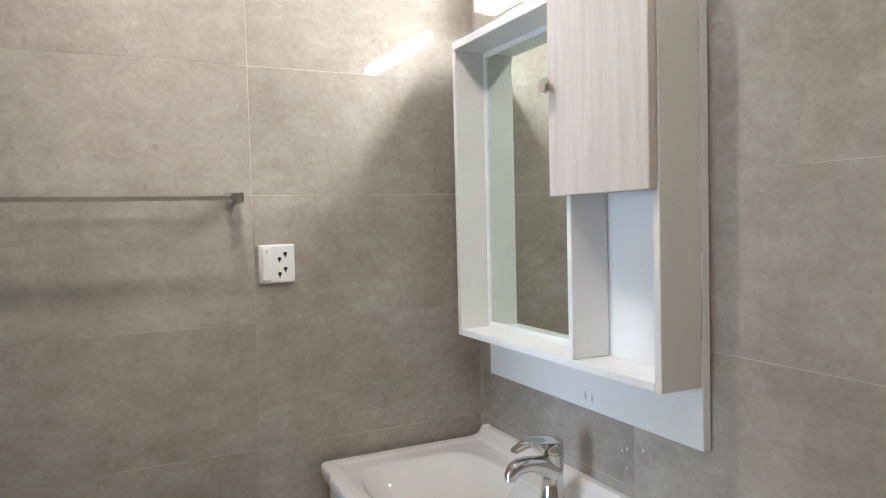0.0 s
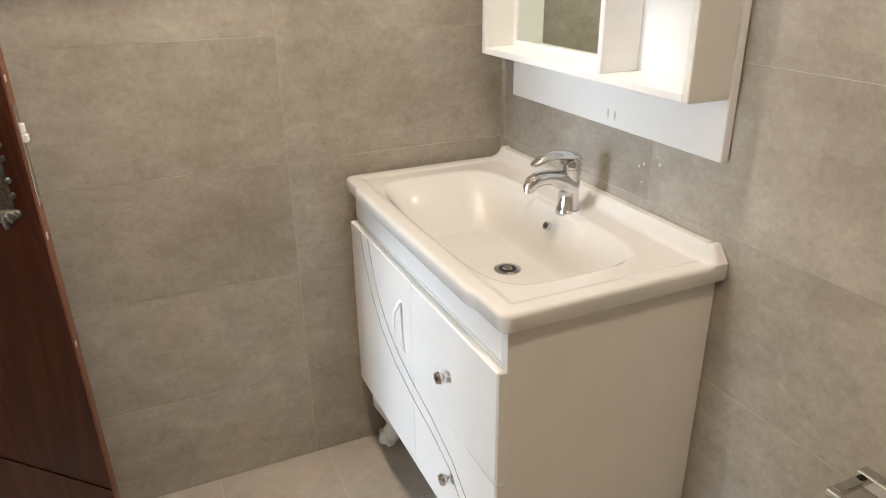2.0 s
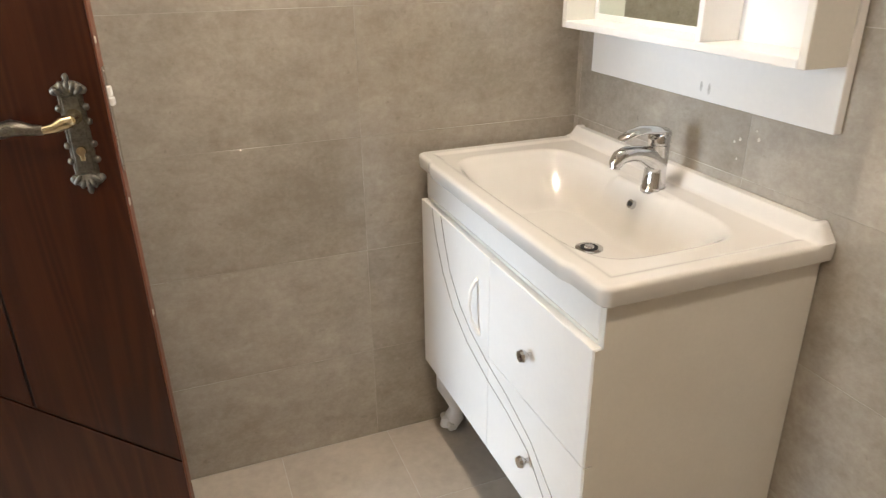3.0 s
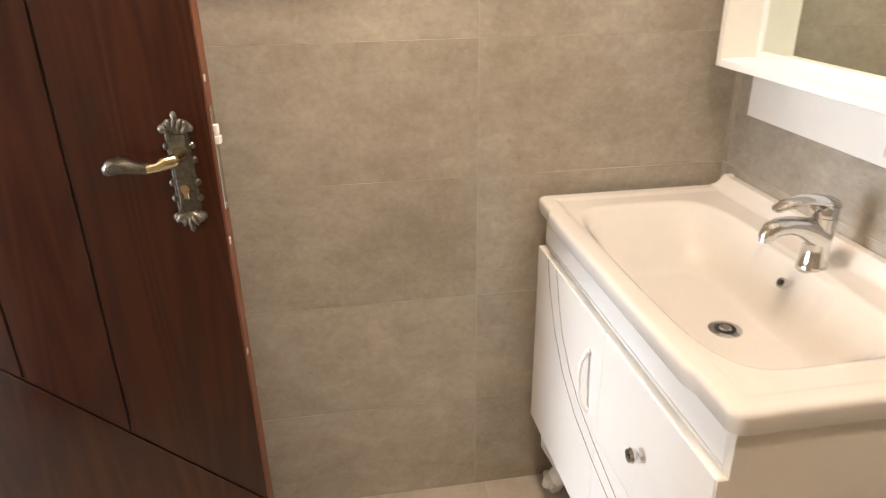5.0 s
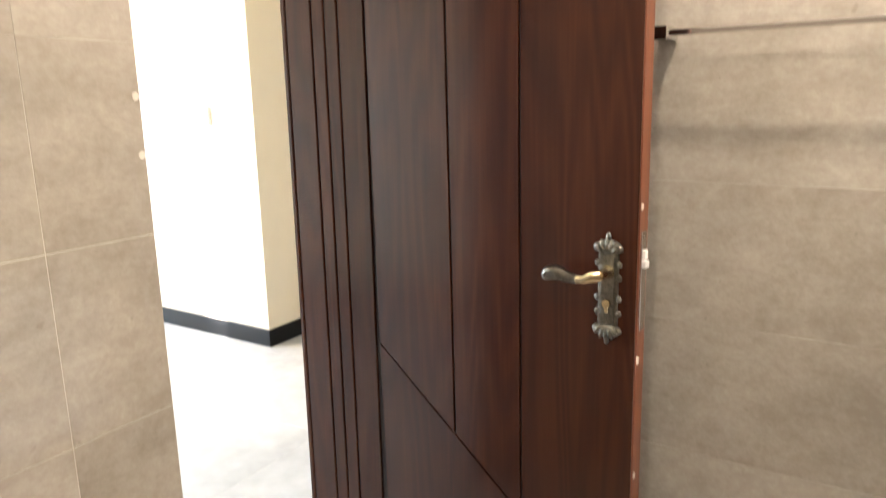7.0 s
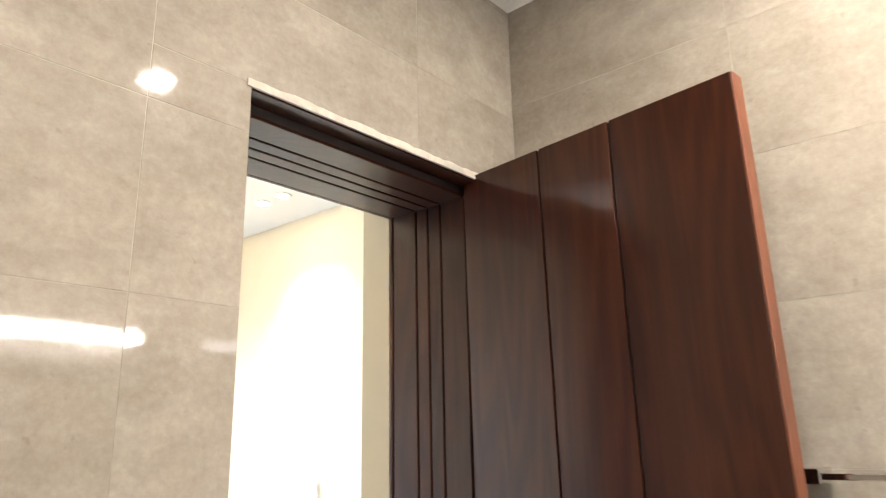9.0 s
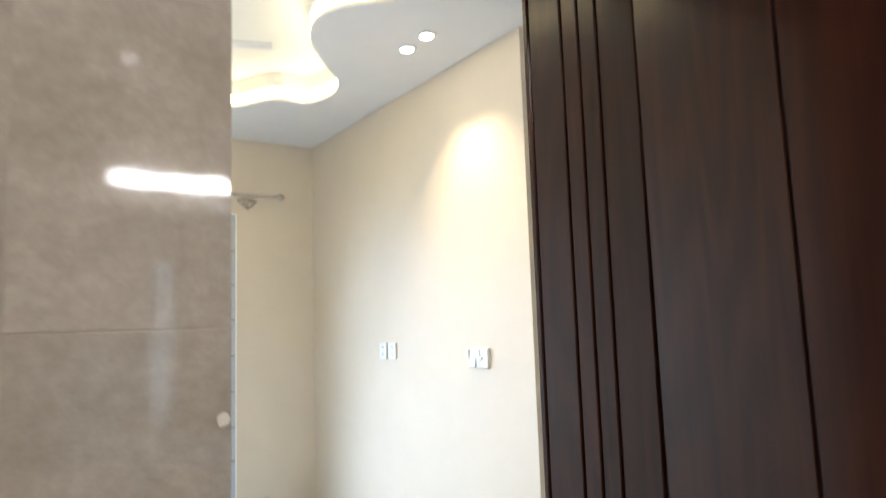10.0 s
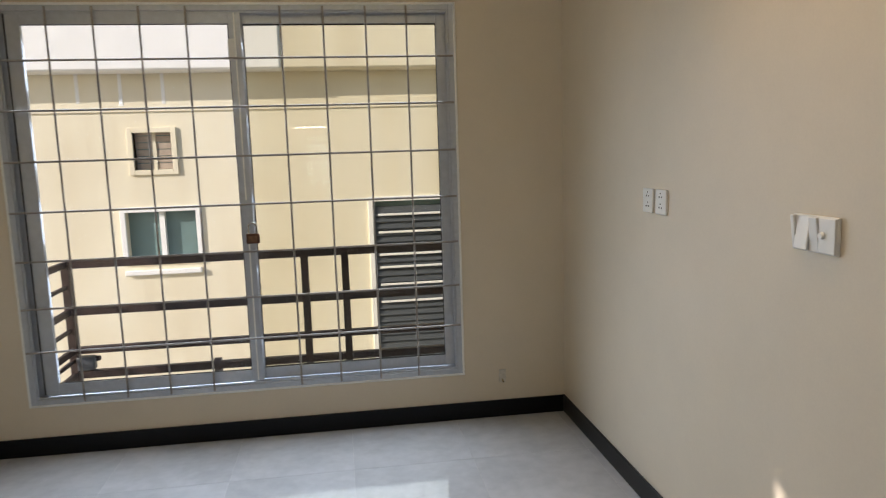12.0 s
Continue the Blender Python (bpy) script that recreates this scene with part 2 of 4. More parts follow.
M = {
    "tile": concrete_tile(),
    "grout": patchy_grout(),
    "floor_tile": material("bathroom_floor_tile", (0.46, 0.41, 0.35), 0.35, second=(0.36, 0.32, 0.275), scale=5, detail=45, bump=0.03, per_object=True),
    "marble": material("polished_floor_tile", (0.50, 0.505, 0.515), 0.06, second=(0.39, 0.393, 0.40), glaze=0.12, scale=2.2, detail=14, per_object=True),
    "joint": material("floor_joint", (0.50, 0.49, 0.47), 0.8, var=0.1),
    "paint": material("cream_wall_paint", (0.72, 0.635, 0.505), 0.55, var=0.03, scale=3, detail=160, bump=0.06),
    "white_paint": material("white_ceiling_paint", (0.80, 0.79, 0.76), 0.75, var=0.02, scale=4, detail=120, bump=0.04),
    "wood": door_wood(),
    "groove": material("dark_groove", (0.012, 0.006, 0.005), 0.6, var=0.2),
    "edge": material("door_edge_wood", (0.155, 0.048, 0.020), 0.45, var=0.3, stretch=(5, 5, 0.4), bump=0.05),
    "skirt": material("black_granite_skirting", (0.007, 0.007, 0.008), 0.30, var=0.15, scale=60, detail=200, glaze=0.22),
    "ceramic": material("white_glazed_ceramic", (0.63, 0.612, 0.585), 0.045, var=0.012, scale=3, coat=0.3),
    "lacquer": material("white_lacquer", (0.80, 0.79, 0.775), 0.30, var=0.02, scale=6, detail=90, bump=0.015),
    "rust": material("rusty_bare_spot", (0.20, 0.11, 0.06), 0.8, var=0.3, scale=60, bump=0.3),
    "smear": material("grey_smear", (0.50, 0.49, 0.47), 0.6, var=0.2, scale=90),
    "carving": material("grey_carved_line", (0.22, 0.19, 0.16), 0.5, var=0.3, scale=30),
    "side_panel": material("cream_laminate", (0.72, 0.70, 0.65), 0.42, var=0.03, scale=8, detail=120, bump=0.02),
    "pale_wood": material("pale_ash_laminate", (0.66, 0.60, 0.54), 0.45, second=(0.54, 0.48, 0.43), scale=6, detail=70, stretch=(9, 9, 0.6), bump=0.03),
    "chrome": material("chrome", (0.66, 0.66, 0.66), 0.07, 1.0),
    "pewter": material("antique_pewter", (0.17, 0.16, 0.135), 0.32, 1.0, var=0.35, scale=120, detail=300, bump=0.3),
    "brass": material("pale_brass", (0.62, 0.52, 0.34), 0.22, 1.0, var=0.1, scale=40),
    "plastic": material("white_plastic", (0.78, 0.77, 0.74), 0.32, var=0.015),
    # Near-black colour stands in for shade inside holes and rooms; rubber gaskets share it.
    "dark": material("hollow_shade_gasket_black", (0.01, 0.01, 0.01), 0.7, var=0.1),
    "red": material("red_mark", (0.5, 0.03, 0.02), 0.4, var=0.1),
    "mirror": material("mirror_silver", (0.80, 0.87, 0.83), 0.01, 1.0),
    "glass": clear_glass("window_glass", (0.98, 0.985, 0.98)),
    "smoked_glass": clear_glass("tinted_window_glass", (0.90, 0.895, 0.84)),
    "tinted_glass": material("dark_green_glass", (0.18, 0.27, 0.26), 0.12, var=0.1),
    "aluminium": material("silver_aluminium", (0.50, 0.53, 0.58), 0.38, 0.55, var=0.06, scale=30),
    "grille": material("grey_painted_iron", (0.30, 0.275, 0.25), 0.45, 0.2, var=0.15, scale=40),
    "steel": material("brushed_steel", (0.55, 0.52, 0.48), 0.25, 1.0, var=0.08, scale=50),
    "copper_lock": material("padlock_brass", (0.12, 0.065, 0.045), 0.35, 0.8, var=0.2, scale=60),
    "plaster": material("white_plaster_smear", (0.64, 0.60, 0.53), 0.9, var=0.1, scale=40, bump=0.5),
    "facade": weathered_render(),
    "blind": material("dusty_window_blind", (0.46, 0.38, 0.30), 0.7, var=0.15, scale=9),
    "facade_white": material("white_facade_trim", (0.90, 0.90, 0.87), 0.8, var=0.05, scale=3),
    "rail": material("dark_brown_painted_steel", (0.045, 0.028, 0.024), 0.5, var=0.2, scale=20),
    "louvre": material("blue_grey_louvre_blade", (0.085, 0.095, 0.105), 0.45, var=0.1, scale=12),
    "concrete": material("balcony_concrete", (0.42, 0.40, 0.37), 0.8, var=0.15, scale=4, bump=0.1),
    "ground": material("yard_ground", (0.32, 0.29, 0.25), 0.9, var=0.2, scale=1.2, bump=0.2),
    "tube_glow": glowing("lit_tube", (1.0, 0.91, 0.78), 50.0),
    "bulb_glow": glowing("lit_lamp_disc", (1.0, 0.86, 0.68), 14.0),
    "cove_glow": glowing("lit_led_strip", (1.0, 0.80, 0.40), 4.2),
}


# ---- mesh helpers ----
def part(name, bm, mat, parent=None, label=""):
    me = bpy.data.meshes.new(name)
    bm.to_mesh(me)
    bm.free()
    me.materials.append(M[mat])
    ob = new(name, me)
    ob.parent = parent
    if label:
        ob["label"] = label
    return ob


def smooth(ob, angle=40):
    ob.data.shade_smooth()
    ob.data.set_sharp_from_angle(angle=radians(angle))
    return ob


def thing(name, x, y, z, label, category, group="", rz=0.0, kind=""):
    ob = new(name)
    ob.matrix_world = pose(x, y, z, 0, 0, rz)
    return tagged(ob, label, category, group, kind)


def add_box(bm, x0, x1, y0, y1, z0, z1, bevel=0.0, seg=2):
    got = bmesh.ops.create_cube(bm, size=1.0, matrix=Matrix.LocRotScale(((x0 + x1) / 2, (y0 + y1) / 2, (z0 + z1) / 2), None, (x1 - x0, y1 - y0, z1 - z0)))
    if bevel:
        edges = list({e for v in got["verts"] for e in v.link_edges})
        bmesh.ops.bevel(bm, geom=edges, offset=bevel, segments=seg, profile=0.5, affect="EDGES")
    return bm


def box(x0, x1, y0, y1, z0, z1, bevel=0.0, seg=2):
    return add_box(bmesh.new(), x0, x1, y0, y1, z0, z1, bevel, seg)


def add_prism(bm, points, axis, a, b):
    """A polygon in the two other axes, pushed from a to b along axis."""
    def at(p, h):
        return {"x": (h, p[0], p[1]), "y": (p[0], h, p[1]), "z": (p[0], p[1], h)}[axis]
    lo, hi = [bm.verts.new(at(p, a)) for p in points], [bm.verts.new(at(p, b)) for p in points]
    bm.faces.new(lo)
    bm.faces.new(hi)
    n = len(points)
    for i in range(n):
        bm.faces.new((lo[i], lo[(i + 1) % n], hi[(i + 1) % n], hi[i]))
    bmesh.ops.recalc_face_normals(bm, faces=bm.faces)
    return bm


def add_tube(bm, path, radii, seg=16, flat=1.0):
    """A round bar along a path of points, with a radius at each point; flat squeezes it in z."""
    path = [Vector(p) for p in path]
    rings, side = [], None
    for i, p in enumerate(path):
        d = (path[min(i + 1, len(path) - 1)] - path[max(i - 1, 0)]).normalized()
        ref = Vector((0, 0, 1)) if abs(d.z) < 0.9 else Vector((1, 0, 0))
        u = d.cross(ref).normalized()
        if side is not None and u.dot(side) < 0:
            u = -u
        side = u
        v = u.cross(d)
        r = radii[i] if isinstance(radii, (list, tuple)) else radii
        rings.append([bm.verts.new(p + u * r * math.cos(2 * math.pi * k / seg) + v * r * flat * math.sin(2 * math.pi * k / seg)) for k in range(seg)])
    for a, b in zip(rings, rings[1:]):
        for k in range(seg):
            bm.faces.new((a[k], a[(k + 1) % seg], b[(k + 1) % seg], b[k]))
    bm.faces.new(rings[0])
    bm.faces.new(rings[-1])
    bmesh.ops.recalc_face_normals(bm, faces=bm.faces)
    return bm


def tube(path, radii, seg=16, flat=1.0):
    return add_tube(bmesh.new(), path, radii, seg, flat)


def structure(name, bm, mat, label):
    return tagged(part(name, bm, mat), label, kind="structure")


# ---- large structure: plan in metres ----
XW, XO = -1.77, -2.072            # bathroom's door wall, inner and outer face
OS, ON, OT = -0.794, -0.150, 2.166  # the doorway: far side, hinge side, top
YS, ZC = -2.50, 2.70              # bathroom's back wall and ceiling
XB, YB, XV = -6.21, 1.165, -3.625   # bedroom's window wall, switch wall, outer corner
YH, YT, ZB = 2.60, -2.30, 2.92      # hall's end, bedroom's far wall, bedroom's ceiling
G = 0.0007

north = structure("wall_north", box(XO, 0.15, G, 0.15, 0, ZC), "grout", "bathroom wall behind the door, tiled in grey-beige")
east = structure("wall_east", box(G, 0.15, YS - 0.15, G, 0, ZC), "grout", "bathroom wall behind the vanity, tiled in grey-beige")
south = structure("wall_south", box(XO, 0.003, YS - 0.15, YS - G, 0, ZC), "grout", "back wall of the bathroom, tiled in grey-beige")
bm = bmesh.new()
add_box(bm, XO + 0.012, XW - G, YS, OS - 0.09, 0, ZB)
add_box(bm, -1.815, XW - G, OS - 0.09, OS, 0, ZB)
add_box(bm, XO + 0.012, -1.815, OS - 0.09, ON + 0.03, OT, ZB)
add_box(bm, -1.815, XW - G, OS, ON + 0.03, OT, ZB)
add_box(bm, XO + 0.012, XW - G, ON + 0.03, G, 0, ZB)
west = structure("wall_west", bm, "grout", "bathroom wall with the doorway, tiled in grey-beige")
structure("ceiling_bathroom", box(XW, 0, YS, 0, ZC, ZC + 0.1), "white_paint", "plain white bathroom ceiling")
bath_floor = structure("floor_bathroom", box(-1.90, 0.15, YS - 0.15, 0.15, -0.15, -G), "joint", "bathroom floor of matt beige tiles")

bed_floor = structure("floor_bedroom", box(XB - 0.05, -1.90, YT - 0.1, YH + 0.1, -0.15, -G), "joint", "bedroom floor of polished pale tiles")
structure("wall_bedroom_east", box(XO, XO + 0.012, YT - 0.15, OS - 0.09, 0, ZB), "paint", "cream painted wall beside the bathroom door")
structure("wall_hall_east", box(XO, XO + 0.15, ON + 0.03, YH, 0, ZB), "paint", "cream painted hall wall past the bathroom door")
structure("wall_over_door", box(XO, XO + 0.012, OS - 0.09, ON + 0.03, OT, ZB), "paint", "cream painted wall over the bathroom door")
structure("wall_bedroom_north", box(XB - 0.2, XV, YB, YH + 0.15, 0, ZB), "paint", "cream painted wall with switches and sockets")
structure("wall_hall_end", box(XV, XO + 0.15, YH, YH + 0.15, 0, ZB), "paint", "cream painted end wall of the hall")
bm = bmesh.new()
WS, WN, WB, WT = -1.785, 0.552, 0.278, 2.342
add_box(bm, XB - 0.2, XB, YT - 0.15, WS, 0, ZB)
add_box(bm, XB - 0.2, XB, WN, YB, 0, ZB)
add_box(bm, XB - 0.2, XB, WS, WN, 0, WB)
add_box(bm, XB - 0.2, XB, WS, WN, WT, ZB)
structure("wall_window", bm, "paint", "cream painted wall with the large sliding window")
# Unseen slanted gap, added to cut the sun patch on the switch wall.
TW, TE, TT = -2.46, -2.12, 2.48
bm = bmesh.new()
add_box(bm, XB, TW, YT - 0.15, YT, 0, ZB)
add_box(bm, TE, XO, YT - 0.15, YT, 0, ZB)
add_box(bm, TW, TE, YT - 0.15, YT, TT, ZB)
add_prism(bm, [(TW, 0), (TE, 0), (TE, 1.66), (TW, 1.961)], "y", YT - 0.15, YT)
add_prism(bm, [(TW, TT), (TE, TT), (TE, TT - 0.24)], "y", YT - 0.15, YT)
structure("wall_bedroom_south", bm, "paint", "unseen cream wall with an added slanted gap that shapes the sun patch")

# ceiling with a wavy recessed tray
tray = [(-5.45, -0.35), (-5.62, -0.05), (-5.52, 0.30), (-5.22, 0.50), (-5.20, 0.70), (-4.98, 0.78), (-4.75, 0.72), (-4.55, 0.55),
        (-4.30, 0.36), (-4.05, 0.28), (-3.85, 0.34), (-3.55, 0.60), (-3.05, 0.70), (-2.75, 0.30), (-2.90, -0.30), (-2.75, -0.95), (-3.20, -1.60), (-4.10, -1.45), (-4.95, -1.65), (-5.50, -1.05)]


def wavy(points, grow=0.0, n=5):
    out, m = [], len(points)
    for i in range(m):
        p0, p1, p2, p3 = (Vector(points[(i + k) % m]) for k in (-1, 0, 1, 2))
        for s in range(n):
            t = s / n
            out.append(0.5 * ((2 * p1) + (p2 - p0) * t + (2 * p0 - 5 * p1 + 4 * p2 - p3) * t * t + (3 * p1 - p0 - 3 * p2 + p3) * t ** 3))
    if grow:
        c = Vector((-4.2, -0.45))
        out = [p + (p - c).normalized() * grow for p in out]
    return [tuple(p) for p in out]


def ring_mesh(bm, outer_rect, loop, z0, z1):
    """A slab with a hole: the loop is bridged to a rectangle."""
    x0, x1, y0, y1 = outer_rect
    cx, cy = -4.2, -0.45
    n = len(loop)

    def cast(p):
        dx, dy = p[0] - cx, p[1] - cy
        ks = []
        if dx > 1e-6: ks.append((x1 - cx) / dx)
        if dx < -1e-6: ks.append((x0 - cx) / dx)
        if dy > 1e-6: ks.append((y1 - cy) / dy)
        if dy < -1e-6: ks.append((y0 - cy) / dy)
        k = min(ks)
        return (cx + dx * k, cy + dy * k)
    pts = list(loop)
    for c in ((x0, y0), (x0, y1), (x1, y0), (x1, y1)):
        a = math.atan2(c[1] - cy, c[0] - cx)
        i = min(range(n), key=lambda j: abs((math.atan2(loop[j][1] - cy, loop[j][0] - cx) - a + math.pi) % (2 * math.pi) - math.pi))
        pts[i] = ("corner", loop[i], c)
    inn, out = [], []
    for p in pts:
        if p[0] == "corner":
            inn.append(p[1]), out.append(p[2])
        else:
            inn.append(p), out.append(cast(p))
    a0 = [bm.verts.new((*p, z0)) for p in inn]
    b0 = [bm.verts.new((*p, z0)) for p in out]
    a1 = [bm.verts.new((*p, z1)) for p in inn]
    for i in range(n):
        j = (i + 1) % n
        bm.faces.new((a0[i], a0[j], b0[j], b0[i]))
        bm.faces.new((a0[i], a1[i], a1[j], a0[j]))
    return bm


loop = wavy(tray)
bm = ring_mesh(bmesh.new(), (XB, XO, YT, YH), loop, ZB, ZB + 0.182)
add_box(bm, XB - 0.2, XO + 0.15, YT - 0.15, YH + 0.15, ZB + 0.18, ZB + 0.25)
ceiling_bed = structure("ceiling_bedroom", bm, "white_paint", "white ceiling with a wavy recessed tray")
bm = bmesh.new()
strip = wavy(tray, -0.004)
lo = [bm.verts.new((*p, ZB + 0.020)) for p in strip]
hi = [bm.verts.new((*p, ZB + 0.085)) for p in strip]
for i in range(len(strip)):
    j = (i + 1) % len(strip)
    bm.faces.new((lo[i], lo[j], hi[j], hi[i]))
cove = part("led_cove_strip", bm, "cove_glow")
tagged(cove, "warm yellow light strip hidden in the ceiling tray", "cove light")

# black skirting
SK = 0.10


def skirting(x0, x1, y0, y1, label="black polished stone skirting along the wall"):
    structure("baseboard", box(x0, x1, y0, y1, 0, SK, 0.002, 1), "skirt", label)


skirting(XB, XB + 0.013, YT, YB - 0.013)
skirting(XB, XV + 0.013, YB - 0.013, YB)
skirting(XV, XV + 0.013, YB, YH)
skirting(XO - 0.013, XO, ON + 0.03, YH)
skirting(XO - 0.013, XO, YT, OS - 0.03)
skirting(XV + 0.013, XO - 0.013, YH - 0.013, YH)
skirting(XB + 0.013, XO - 0.013, YT, YT + 0.013)

# ---- doorway ----
frame_1 = thing("door_frame", -1.95, (OS + ON) / 2, 0, "dark reddish-brown grooved wooden door frame", "door frame", kind="structure")


def child(name, bm, mat, parent, label=""):
    """A part drawn in world coordinates under a thing that stands elsewhere."""
    ob = part(name, bm, mat, parent, label)
    ob.matrix_parent_inverse = parent.matrix_world.inverted()
    return ob


HT = 2.135
GX = (-2.072, -1.986, -1.945, -1.903, -1.822)
bpy.context.view_layer.update()
for side, y0, y1 in (("jamb", ON, ON + 0.03), ("jamb", OS - 0.09, OS - 0.06)):
    inner = y0 if y0 == ON else y1
    back = ON + 0.03 if y0 == ON else OS - 0.09
    s = 1 if y0 == ON else -1
    child("jamb_backing", box(-2.07, -1.824, min(inner + s * 0.006, back), max(inner + s * 0.006, back), 0, HT + 0.02), "groove", frame_1)
    for a, b in zip(GX, GX[1:]):
        child("jamb_strip", box(a + 0.0025, b - 0.0025, min(inner, inner + s * 0.012), max(inner, inner + s * 0.012), 0.10, HT, 0.002, 1), "wood", frame_1)
    child("plinth", box(-2.082, -1.815, min(inner - s * 0.008, inner + s * 0.012), max(inner - s * 0.008, inner + s * 0.012), 0, 0.10, 0.003, 1), "wood", frame_1)
    child("architrave", box(XO - 0.016, XO - 0.001, min(back, inner - s * 0.0) if s > 0 else inner - 0.09, max(back + 0.06, inner) if s > 0 else inner, 0.0, HT + 0.07, 0.003, 1), "wood", frame_1)
child("head_backing", box(-2.07, -1.824, OS - 0.06, ON, HT + 0.006, HT + 0.03), "groove", frame_1)
for a, b in zip(GX, GX[1:]):
    child("head_strip", box(a + 0.0025, b - 0.0025, OS - 0.06, ON, HT, HT + 0.012, 0.002, 1), "wood", frame_1)
child("head_rebate", box(-1.819, XW - 0.004, OS - 0.06, ON, HT + 0.022, HT + 0.03), "wood", frame_1)
child("architrave", box(XO - 0.016, XO - 0.001, OS - 0.15, ON + 0.09, HT + 0.002, HT + 0.075, 0.003, 1), "wood", frame_1)
# uneven plaster along the tile edge over the door
bm = bmesh.new()
rng = random.Random(4)
pts = [(OS - 0.01 + i * (ON - OS + 0.02) / 40, OT + 0.007 + rng.random() * 0.005) for i in range(41)]
add_prism(bm, [(OS - 0.01, OT - 0.006), (ON + 0.01, OT - 0.006)] + pts[::-1], "x", XW - 0.002, XW + 0.0035)
structure("trim_plaster", bm, "plaster", "rough white plaster smeared over the door head")
structure("threshold", box(-1.90, XW, OS + 0.004, ON, -0.02, 0.003, 0.001, 1), "floor_tile", "tiled threshold under the bathroom door")

# ---- the open door ----
LW, LB, LTOP, LT = 0.668, 0.014, 2.170, 0.038
child("rebate", box(-1.8215, -1.774, ON + 0.004, ON + 0.029, 0, HT + 0.02), "groove", frame_1)
door = thing("door_1", -1.798, -0.172, 0, "open reddish-brown wooden door with grooved panels", "door", rz=-6.0, kind="structure")
door.matrix_world = pose(-1.7856, -0.173, 0, 0, -0.60, -6.0)  # hangs a little out of plumb
# door's own axes: x from the hinge to the latch, y into the wall behind, z up
part("door_core", box(0, LW, 0.005, LT, LB, LTOP, 0.002, 1), "groove", door)
part("door_edge", box(LW, LW + 0.004, 0.001, LT, LB, LTOP, 0.001, 1), "edge", door, "bare orange-brown wooden edge")
part("back_face", box(0, LW, LT, LT + 0.004, LB, LTOP, 0.001, 1), "wood", door)
U1, U2 = 0.232, 0.414


def diag(u):
    return 0.772 - 0.785 * u


def panel(u0, u1, low0, low1, top0, top1):
    bm = bmesh.new()
    add_prism(bm, [(u0, low0), (u1, low1), (u1, top1), (u0, top0)], "y", 0.0, 0.006)
    bmesh.ops.bevel(bm, geom=list(bm.edges), offset=0.0008, segments=1, affect="EDGES")
    return bm


gp = 0.003
for u0, u1 in ((0, U1 - gp), (U1 + gp, U2 - gp), (U2 + gp, LW)):
    part("panel", panel(u0, u1, diag(u0) + gp, diag(u1) + gp, LTOP, LTOP), "wood", door)
part("panel", panel(0, LW, LB, LB, diag(0) - gp, diag(LW) - gp), "wood", door)
# lock plate with scrolled ends
ux = 0.614
lock = part("lock_plate", box(ux - 0.0205, ux + 0.0205, -0.006, 0.0, 0.935, 1.092, 0.002, 2), "pewter", door, "ornate antique pewter lock plate")
part("plate_field", box(ux - 0.0145, ux + 0.0145, -0.0085, -0.005, 0.945, 1.082, 0.0015, 2), "pewter", lock)


def blob(name, x, y, z, r, sx, sy, sz, turn=0.0):
    bm = bmesh.new()
    bmesh.ops.create_uvsphere(bm, u_segments=14, v_segments=9, radius=r)
    bmesh.ops.transform(bm, verts=bm.verts, matrix=pose(x, y, z, 0, turn, 0) @ Matrix.Diagonal((sx, sy, sz, 1)))
    return smooth(part(name, bm, "pewter", lock), 60)


for zz, s in ((1.096, 1), (0.929, -1)):
    blob("shell", ux, -0.004, zz, 0.022, 1.15, 0.5, 0.62)
    for k in (-2, -1, 0, 1, 2):
        blob("shell_rib", ux + 0.0085 * k, -0.011, zz + s * (0.006 - 0.0022 * k * k), 0.0075, 0.62, 0.8, 1.5, k * s * 20.0)
    blob("scroll", ux - 0.022, -0.006, zz - s * 0.003, 0.008, 1, 0.8, 1)
    blob("scroll", ux + 0.022, -0.006, zz - s * 0.003, 0.008, 1, 0.8, 1)
    blob("tip", ux, -0.006, zz + s * 0.018, 0.0065, 0.8, 0.8, 1.4)
for zz in (1.062, 1.036, 0.995, 0.966):
    for d in (-1, 1):
        blob("nub", ux + d * 0.0225, -0.004, zz, 0.0052, 1.0, 0.9, 1.25)
smooth(part("rosette", tube([(ux, -0.008, 1.047), (ux, -0.022, 1.047), (ux, -0.045, 1.047)], [0.014, 0.011, 0.0095]), "brass", door))
path = [(ux, -0.044, 1.047), (ux - 0.010, -0.052, 1.046), (ux - 0.024, -0.053, 1.039), (ux - 0.042, -0.051, 1.036)]
lever = smooth(part("door_handle", tube(path, [0.0115, 0.012, 0.0095, 0.0085]), "brass", door, "curved lever handle with a brass neck"))
path = [(ux - 0.041, -0.051, 1.036), (ux - 0.059, -0.049, 1.037), (ux - 0.077, -0.048, 1.041), (ux - 0.091, -0.047, 1.043), (ux - 0.104, -0.046, 1.040), (ux - 0.112, -0.046, 1.033), (ux - 0.115, -0.046, 1.027)]
smooth(part("grip", tube(path, [0.0085, 0.0095, 0.0125, 0.0145, 0.0145, 0.011, 0.005]), "pewter", lever, "swelling pewter grip"))
for k in range(3):
    ring = [(ux - 0.103 + 0.0045 * k + 0.006 * math.cos(q * math.pi / 6), -0.046 - 0.0135, 1.039 + 0.002 * k + 0.007 * math.sin(q * math.pi / 6)) for q in range(10 - 2 * k)]
    smooth(part("grip_scroll", tube(ring, 0.0016, 6), "pewter", lever))
smooth(part("key_cylinder", tube([(ux, -0.005, 0.985), (ux, -0.014, 0.985)], [0.009, 0.008]), "brass", door))
